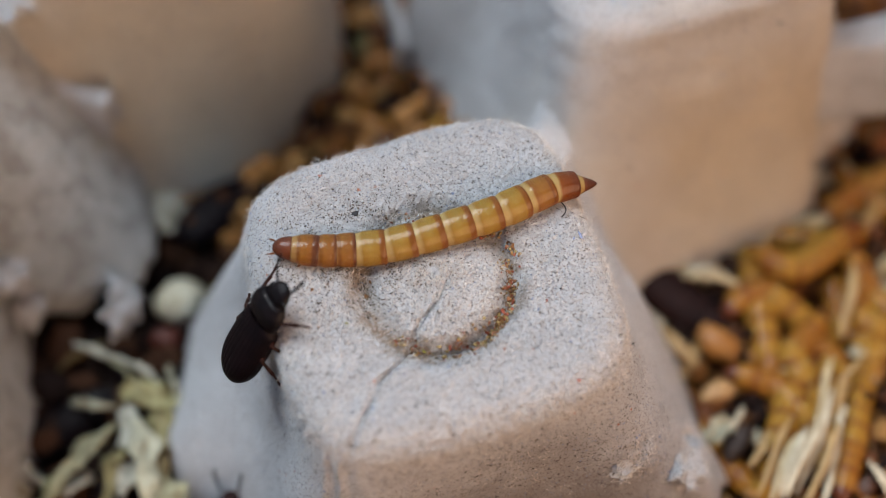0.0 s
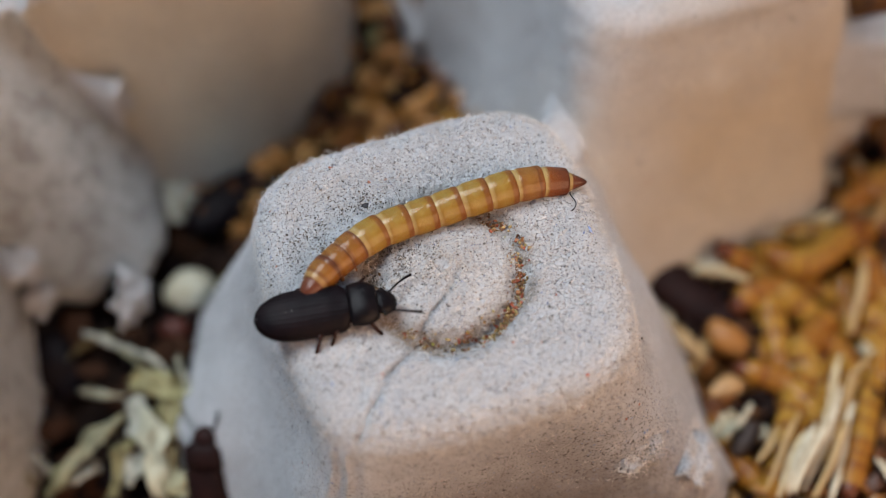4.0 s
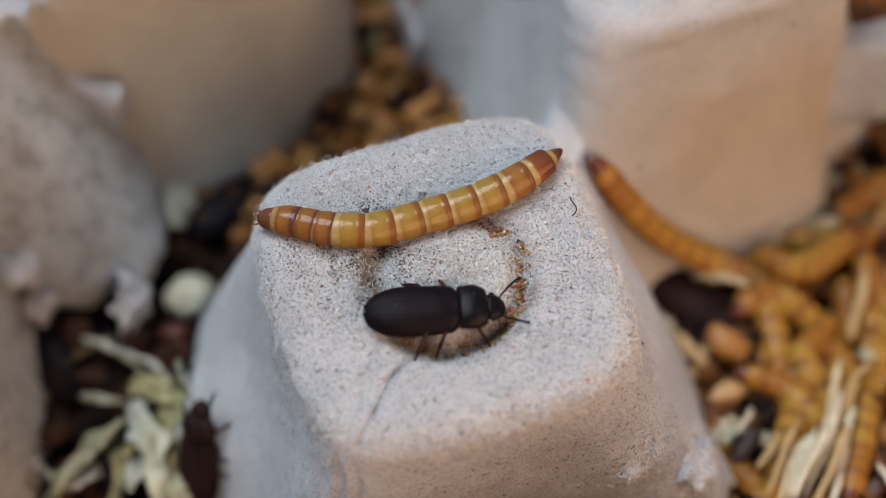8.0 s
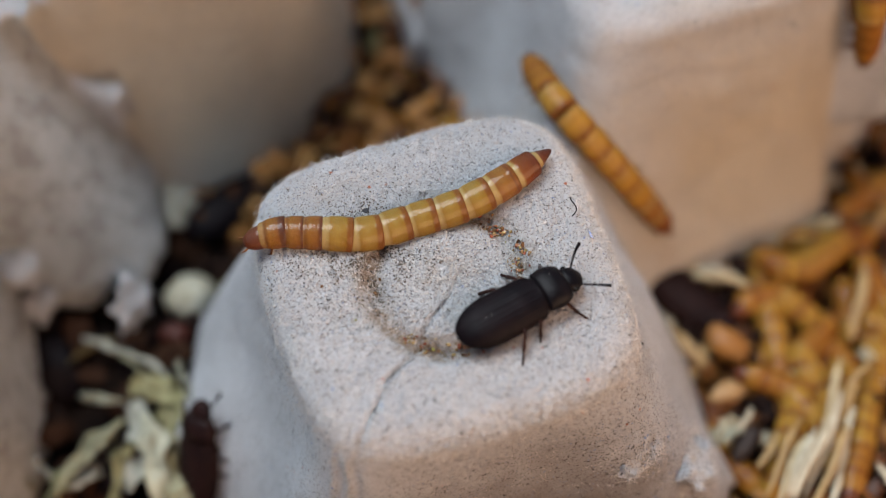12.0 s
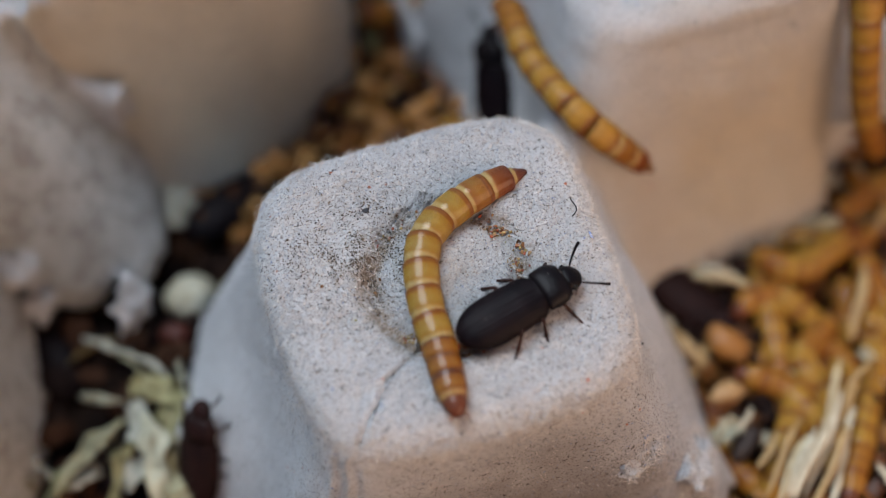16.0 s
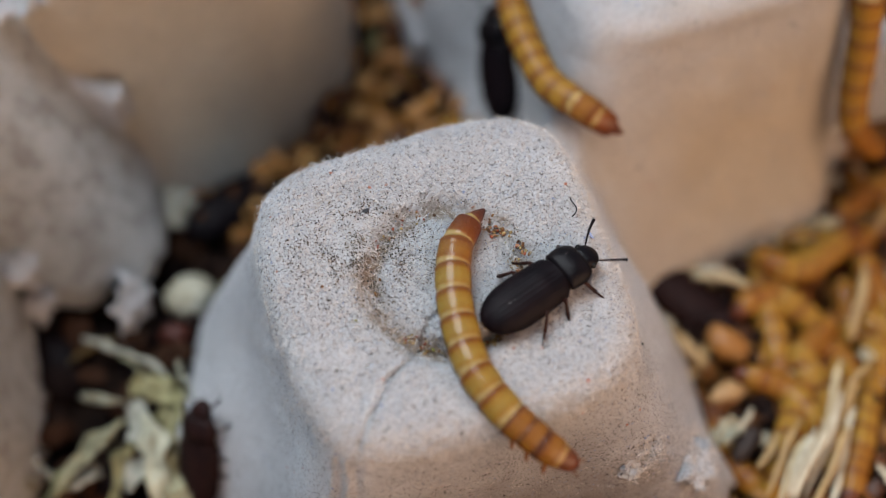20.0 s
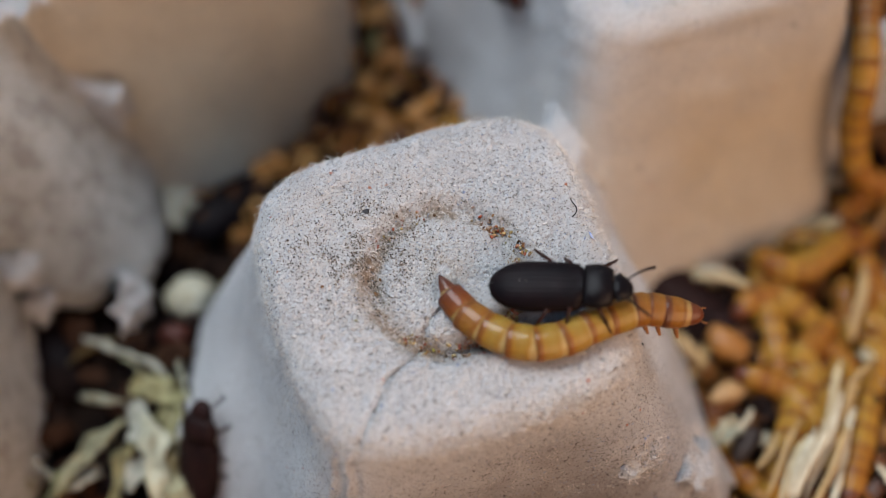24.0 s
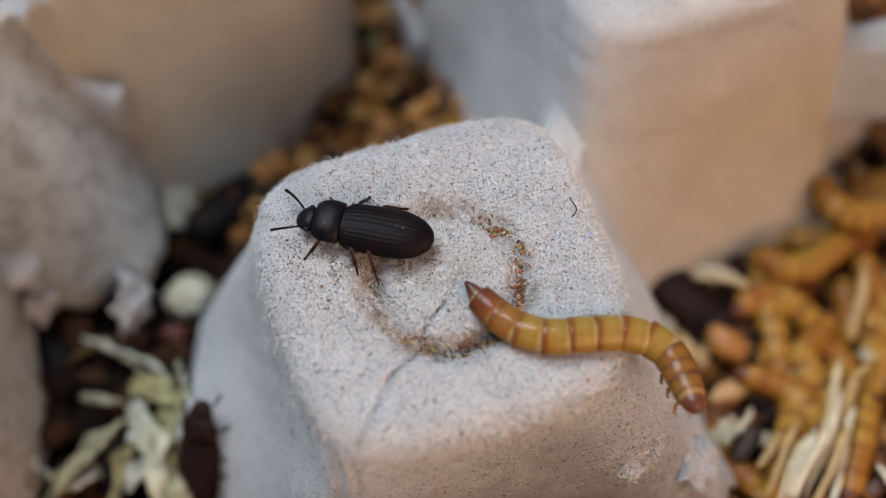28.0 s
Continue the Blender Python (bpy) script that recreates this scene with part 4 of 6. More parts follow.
def torn_flap(x, y, z, size, turn, tilt, owner, sunk=0.0):
    """A crumpled torn tab of pulp; a sunk one runs out into the wall that it was torn from."""
    n = 22
    grids = []
    for low in (0, 1):
        for i in range(n + 1):
            for j in range(n + 1):
                u, v = i / n - 0.5, j / n - 0.5
                edge = 1 + 0.35 * noise.noise((u * 4 + x, v * 4 + y, 0)) + 0.12 * noise.noise((u * 13 + x, v * 13 + y, 3))
                rim = smoothstep(0.12, 0.5, max(abs(u), abs(v)))
                h = 0.30 * noise.noise((u * 2.5 + x, v * 2.5, y)) - 0.5 * u * u + 0.13 * abs(noise.noise((u * 6 + x, v * 6, 2))) + 0.05 * noise.noise((u * 15, v * 15 + x, 1)) - sunk * rim
                grids.append(((u * edge * (1 - 0.5 * abs(v)) * size) * MM, (v * edge * size * 0.8) * MM, (size * h - low * (0.9 - 0.6 * rim)) * MM))
    k = (n + 1) ** 2
    at = lambda i, j, low: low * k + i * (n + 1) + j
    faces = [(at(i, j, 0), at(i + 1, j, 0), at(i + 1, j + 1, 0), at(i, j + 1, 0)) for i in range(n) for j in range(n)]
    faces += [tuple(q + k for q in reversed(f)) for f in faces]
    for i in range(n):
        faces += [(at(i, 0, 0), at(i, 0, 1), at(i + 1, 0, 1), at(i + 1, 0, 0)), (at(i + 1, n, 0), at(i + 1, n, 1), at(i, n, 1), at(i, n, 0)),
                  (at(0, i + 1, 0), at(0, i + 1, 1), at(0, i, 1), at(0, i, 0)), (at(n, i, 0), at(n, i, 1), at(n, i + 1, 1), at(n, i + 1, 0))]
    place = pose(x * MM, y * MM, z * MM, tilt, 0, turn)
    tab = part("torn_tab", mesh_of("torn_tab", grids, faces, PULP), owner, "torn fibrous tab of pulp", place)
    # loose fibres along the torn edge
    rng = random.Random(x * 5 + y)
    verts, faces = [], []
    for _ in range(int(26 * size)):
        p = Vector(rng.choice(grids[:(n + 1) ** 2]))
        d = Vector((rng.gauss(0, 1), rng.gauss(0, 1), rng.uniform(0.0, 0.9))).normalized() * rng.uniform(0.3, 1.1) * MM
        bow = Vector((rng.gauss(0, 0.2), rng.gauss(0, 0.2), rng.uniform(-0.1, 0.3))) * MM
        vv, ff = tube([p, p + d * 0.5 + bow, p + d], [0.018 * MM, 0.016 * MM, 0.007 * MM], 3)
        o = len(verts)
        verts += vv
        faces += [tuple(o + q for q in f) for f in ff]
    tagged(part("torn_fuzz", mesh_of("torn_fuzz", verts, faces, FIBRE), tab), kind="stuff")


# ---- larvae, beetles, husks and kernels lying in the litter ----
lay(larva("large golden ringed mealworm lying in the straw", "mealworms in the bran", True), [(42.09, -14.10, 6.29), (43.51, -9.53, 5.88), (45.11, -3.85, 4.63), (46.56, 0.69, 3.35), (47.54, 3.31, 3.54), (48.25, 5.19, 2.97), (48.86, 6.83, 1.83), (49.36, 8.17, 0.31), (49.75, 9.22, -1.46)])
lay(larva("orange mealworm half under the cup's skirt", "mealworms in the bran", True), [(34.23, -13.06, 4.36), (32.14, -10.30, 3.77), (29.99, -7.80, 3.15), (27.84, -4.91, 2.46), (25.69, -2.03, 0.49), (23.91, 0.36, -2.33), (22.51, 2.24, -5.69), (21.43, 3.69, -9.37)])
lay(larva("tan mealworm lying in the bran", "mealworms in the bran", True), [(37.03, -3.63, 4.87), (36.82, 0.24, 4.37), (36.27, 5.49, 4.71), (35.77, 10.46, 4.46), (35.80, 14.14, 4.14), (35.81, 16.21, 3.24), (35.82, 17.96, 1.81), (35.83, 19.36, 0.04), (35.83, 20.44, -1.95)])
lay(larva("tan mealworm lying in the bran", "mealworms in the bran", True), [(39.12, 5.62, 4.43), (41.27, 4.76, 4.07), (43.64, 3.18, 3.82), (42.51, -0.56, 4.67), (41.24, -4.76, 4.04), (40.09, -8.56, 2.08), (39.13, -11.74, -0.86), (38.37, -14.26, -4.42)])
lay(larva("tan mealworm lying in the bran", "mealworms in the bran", True), [(44.26, 14.69, 3.09), (45.17, 10.55, 2.86), (45.75, 7.05, 2.88), (48.88, 4.53, 3.11), (51.15, 3.34, 3.46), (53.87, 1.93, 2.80), (56.27, 0.67, 1.24), (58.26, -0.36, -0.94), (59.82, -1.18, -3.53)])
lay(larva("tan mealworm lying in the bran", "mealworms in the bran", True), [(46.69, 16.69, 4.74), (47.38, 13.90, 4.63), (48.78, 10.77, 3.83), (50.97, 8.51, 4.16), (53.90, 5.48, 3.12), (56.48, 2.82, 0.87), (58.60, 0.63, -2.22), (60.27, -1.09, -5.84)])
lay(larva("tan mealworm lying in the bran", "mealworms in the bran", True), [(31.52, 1.07, 5.49), (33.88, 0.33, 5.65), (36.86, -0.91, 5.44), (38.98, -3.70, 5.82), (41.57, -7.13, 4.77), (43.86, -10.14, 2.48), (45.73, -12.61, -0.67), (47.21, -14.56, -4.36)])
lay(larva("brown mealworm at the foot of a cup", "mealworms in the bran", True), [(46.51, 28.72, 1.77), (48.80, 26.20, 2.19), (50.52, 23.93, 2.22), (52.90, 22.35, 2.39), (56.46, 19.99, 1.15), (59.56, 17.93, -1.28), (62.09, 16.25, -4.53), (64.06, 14.94, -8.29)])
lay(larva("brown mealworm at the foot of a cup", "mealworms in the bran", True), [(44.26, 21.26, 3.02), (47.24, 23.90, 2.29), (50.09, 26.15, 2.27), (53.47, 27.54, 2.48), (56.93, 28.97, 1.39), (59.94, 30.20, -0.76), (62.39, 31.21, -3.61), (64.31, 32.00, -6.91)])
lay(larva("tan mealworm lying in the bran", "mealworms in the bran", True), [(-9.66, 37.84, 2.11), (-6.93, 34.70, 2.09), (-4.26, 33.31, 1.82), (-0.93, 33.91, 2.12), (2.96, 34.61, 1.08), (6.37, 35.22, -1.09), (9.16, 35.72, -4.04), (11.35, 36.11, -7.47)])
lay(larva("tan mealworm lying in the bran", "mealworms in the bran", True), [(41.62, 2.83, 4.59), (38.65, -1.53, 5.35), (36.94, -5.80, 6.16), (36.12, -8.37, 6.17), (35.10, -11.58, 5.01), (34.23, -14.33, 2.93), (33.52, -16.56, 0.25), (32.97, -18.29, -2.81)])
lay(larva("tan mealworm lying in the bran", "mealworms in the bran", True), [(-12.18, 31.59, 2.10), (-8.91, 32.69, 1.57), (-5.57, 32.05, 1.99), (-1.59, 31.54, 1.93), (2.14, 31.07, 0.56), (5.33, 30.66, -1.82), (7.91, 30.34, -4.86), (9.91, 30.08, -8.32)])
lay(larva("tan mealworm lying in the bran", "mealworms in the bran", True), [(43.49, 8.55, 4.07), (41.31, 6.23, 4.59), (39.01, 2.51, 5.29), (40.02, -0.11, 5.14), (41.41, -3.67, 3.61), (42.58, -6.70, 1.08), (43.52, -9.13, -2.10), (44.25, -11.01, -5.68)])
lay(larva("tan mealworm lying in the bran", "mealworms in the bran", True), [(49.30, 14.60, 3.27), (46.91, 11.36, 4.05), (47.18, 7.88, 4.03), (49.56, 6.57, 3.88), (52.94, 4.72, 2.31), (55.80, 3.15, -0.25), (58.10, 1.89, -3.48), (59.88, 0.91, -7.10)])
lay(larva("tan mealworm lying in the bran", "mealworms in the bran", True), [(32.09, 8.12, 4.97), (34.05, 10.02, 5.33), (36.66, 10.86, 5.05), (38.45, 9.55, 4.88), (42.01, 6.94, 2.99), (45.02, 4.74, -0.03), (47.43, 2.98, -3.78), (49.30, 1.62, -7.99)])
lay(larva("tan mealworm lying in the bran", "mealworms in the bran", True), [(48.64, 20.39, 3.26), (46.92, 17.76, 4.09), (44.93, 17.01, 4.15), (42.41, 17.63, 4.33), (37.99, 18.73, 3.05), (34.13, 19.69, 0.48), (30.97, 20.47, -2.97), (28.51, 21.09, -6.96)])
still_beetle[0].matrix_basis = beetle_pose(-22.25, 26.54, 0.07, 42.7)
buried_beetle[0].matrix_basis = beetle_pose(29.56, 8.91, 2.1, -42.3)
flake_piece(29.99, -6.66, 7.00, 35.0, 3.60, 1.60)
straw(35.44, -9.72, 8.06, 61.2, 10.16)
straw(37.23, -10.48, 8.38, 66.2, 8.67)
straw(40.00, -8.12, 8.12, 66.8, 12.63)
straw(41.46, -2.26, 7.15, 69.4, 9.32)
straw(41.77, -9.42, 7.41, 70.9, 11.60)
straw(44.61, 0.14, 6.86, 58.3, 5.85)
straw(31.67, -5.21, 5.56, -121.3, 5.18)
straw(30.82, 12.13, 6.01, -9.4, 6.52)
straw(45.68, 9.32, 6.13, 76.8, 9.09)
flake_piece(-34.44, 3.84, 3.00, -25.5, 11.43, 0.72)
flake_piece(-32.43, 2.32, 3.20, -31.4, 9.10, 0.61)
flake_piece(-30.72, -0.55, 3.50, 9.1, 6.33, 2.87)
flake_piece(-31.03, -8.28, 4.50, -75.8, 10.61, 2.19)
flake_piece(-37.98, -7.63, 3.00, -123.0, 10.98, 2.09)
flake_piece(-37.15, -0.67, 2.00, -8.6, 5.38, 0.79)
flake_piece(-34.55, -9.58, 3.20, 62.8, 6.86, 1.99)
flake_piece(-28.15, -11.78, 3.50, -42.9, 3.73, 2.19)
flake_piece(-40.68, -10.67, 2.00, 42.1, 4.50, 1.77)
flake_piece(-31.97, 24.44, 1.00, -45.6, 6.83, 2.87)
flake_piece(-29.74, 25.40, 1.00, -66.8, 8.20, 2.09)
flake_piece(-24.08, 12.41, 2.00, 68.5, 6.12, 1.08)
flake_piece(-34.15, -8.51, 2.50, -50.4, 4.20, 1.08)
flake_piece(-39.15, 5.63, 1.50, 30.0, 5.52, 0.50)
flake_piece(-27.72, 0.42, 4.00, -70.8, 5.68, 0.93)
flake_piece(-44.41, -7.52, 0.00, -39.3, 5.18, 0.93)
flake_piece(-25.53, 31.49, 1.00, -58.0, 5.47, 2.09)
flake_piece(-33.05, -4.26, 2.50, -63.3, 5.91, 2.34)
flake_piece(-37.14, -5.79, 2.20, 34.3, 3.49, 2.16)
flake_piece(-29.27, -3.49, 3.00, -31.9, 3.75, 2.16)
flake_piece(-33.25, -9.48, 2.50, 38.4, 4.14, 2.34)
flake_piece(-28.93, -7.73, 3.00, -78.4, 5.29, 1.69)
flake_piece(-38.41, -10.06, 1.50, 29.2, 3.97, 2.06)
flake_piece(-45.35, -9.35, 0.50, -43.8, 3.75, 1.59)
flake_piece(-32.03, 23.78, 0.50, 51.1, 4.82, 2.34)
straw(36.32, -10.92, 8.29, 62.0, 8.51)
straw(38.27, -10.35, 9.27, 64.7, 10.06)
straw(40.44, -10.64, 8.40, 63.0, 9.63)
straw(34.30, -8.51, 7.32, 55.7, 5.34)
straw(43.24, -2.83, 6.92, 70.9, 7.65)
kernel("kernel", "smooth orange-brown kernel in the bran", KERNEL, 31.18, 4.79, 4.46, 2.70, 1.70)
kernel("kernel", "pale green-white round flattened kernel among dark litter", PEA, -28.60, 12.50, 1.00, 2.90, 2.60)
kernel("kernel", "pale tan kernel in the bran", TANK, 30.94, -0.72, 4.27, 2.20, 1.30)
kernel("kernel", "dark red-brown kernel among litter", RUSSETK, -29.77, 7.63, 1.37, 1.90, 1.40)
kernel("kernel", "black-brown lump between straw husks", DARKK, 32.14, -7.12, 5.46, 2.30, 1.30)
kernel("kernel", "red-brown pupa case in dark litter", RUSSETK, -45.72, -6.56, 0.05, 2.40, 1.30)
kernel("kernel", "orange-brown kernel in the bran", KERNEL, 39.47, -1.07, 4.30, 2.40, 1.60)
torn_flap(-44.51, 33.00, 30.00, 6.5, 20, -20, carton)
torn_flap(-33.90, 9.40, 6.20, 6.2, 80, 66, carton)
torn_flap(-46.0, 10.6, 11.0, 5.0, 10, 30, carton, 0.2)
torn_flap(-43.6, 9.6, 6.0, 4.6, 60, 45, carton, 0.15)
torn_flap(24.07, -13.23, 18.60, 7.0, -30, -20, carton, 0.12)
torn_flap(17.90, -16.90, 22.90, 2.6, 0, 45, carton, 0.10)

# ---- coloured flecks and crumbs on the cup ----
fleck("fleck", (0.01449, -0.00017, 0.03580), (0.31, -0.04, 0.95), 1.00, 0.42, BLUE)
fleck("fleck", (0.01378, -0.00040, 0.03592), (0.17, -0.09, 0.98), 0.35, 0.20, BLUE)
fleck("fleck", (-0.00505, 0.00843, 0.03589), (-0.20, 0.16, 0.95), 0.95, 0.80, INK)
fleck("fleck", (0.00922, -0.00580, 0.03585), (-0.77, 0.18, 0.62), 0.30, 0.22, RED)
fleck("fleck", (0.01088, -0.00500, 0.03581), (-0.00, -0.29, 0.96), 0.25, 0.20, INK)
fleck("fleck", (0.01571, -0.01165, 0.03426), (0.29, -0.73, 0.62), 0.34, 0.25, INK)
fleck("fleck", (-0.00660, -0.01221, 0.03604), (-0.21, -0.84, 0.49), 0.30, 0.20, BROWN)
fleck("fleck", (-0.01389, -0.00649, 0.03591), (-0.15, -0.33, 0.93), 0.25, 0.20, BROWN)
fleck("fleck", (0.00940, -0.01417, 0.03560), (0.07, -0.48, 0.87), 0.38, 0.26, RED)
fleck("fleck", (-0.01159, 0.00520, 0.03573), (0.36, -0.18, 0.92), 0.40, 0.25, INK)
fleck("fleck", (-0.01120, 0.00178, 0.03598), (0.20, -0.46, 0.86), 0.45, 0.30, BROWN)
fleck("fleck", (-0.00561, -0.00905, 0.03596), (-0.14, -0.82, 0.56), 0.35, 0.30, BLUE)
fleck("fleck", (-0.00298, -0.00655, 0.03415), (-0.30, -0.48, 0.82), 0.40, 0.28, GREEN)
fleck("fleck", (0.00803, -0.00144, 0.03543), (-0.60, -0.02, 0.80), 0.30, 0.22, RED)
fleck("fleck", (0.00960, 0.01123, 0.03585), (0.69, -0.52, 0.51), 0.25, 0.18, INK)
fleck("fleck", (0.00529, 0.00515, 0.03499), (-0.01, -0.95, 0.33), 0.50, 0.35, RED)
fleck("fleck", (-0.00912, -0.00243, 0.03594), (0.30, 0.75, 0.59), 0.30, 0.22, GREEN)
fleck("fleck", (-0.00506, -0.00477, 0.03440), (-0.55, -0.12, 0.82), 0.40, 0.30, BROWN)
fleck("fleck", (0.00519, -0.00483, 0.03434), (0.16, -0.21, 0.97), 0.50, 0.36, RED)
fleck("fleck", (0.00873, -0.00968, 0.03604), (-0.10, 0.04, 0.99), 0.22, 0.18, INK)
fleck("fleck", (-0.00646, 0.00039, 0.03446), (-0.15, -0.24, 0.96), 0.60, 0.40, BROWN)
fleck("fleck", (-0.00574, 0.00151, 0.03485), (-0.76, -0.21, 0.61), 0.50, 0.35, BROWN)
fleck("fleck", (-0.00376, 0.00295, 0.03546), (-0.06, -0.53, 0.85), 0.30, 0.25, RED)
fleck("fleck", (0.00677, 0.00184, 0.03474), (0.41, -0.77, 0.49), 0.45, 0.35, GREEN)
fleck("fleck", (0.00714, 0.00002, 0.03462), (-0.64, 0.39, 0.66), 0.40, 0.30, BROWN)


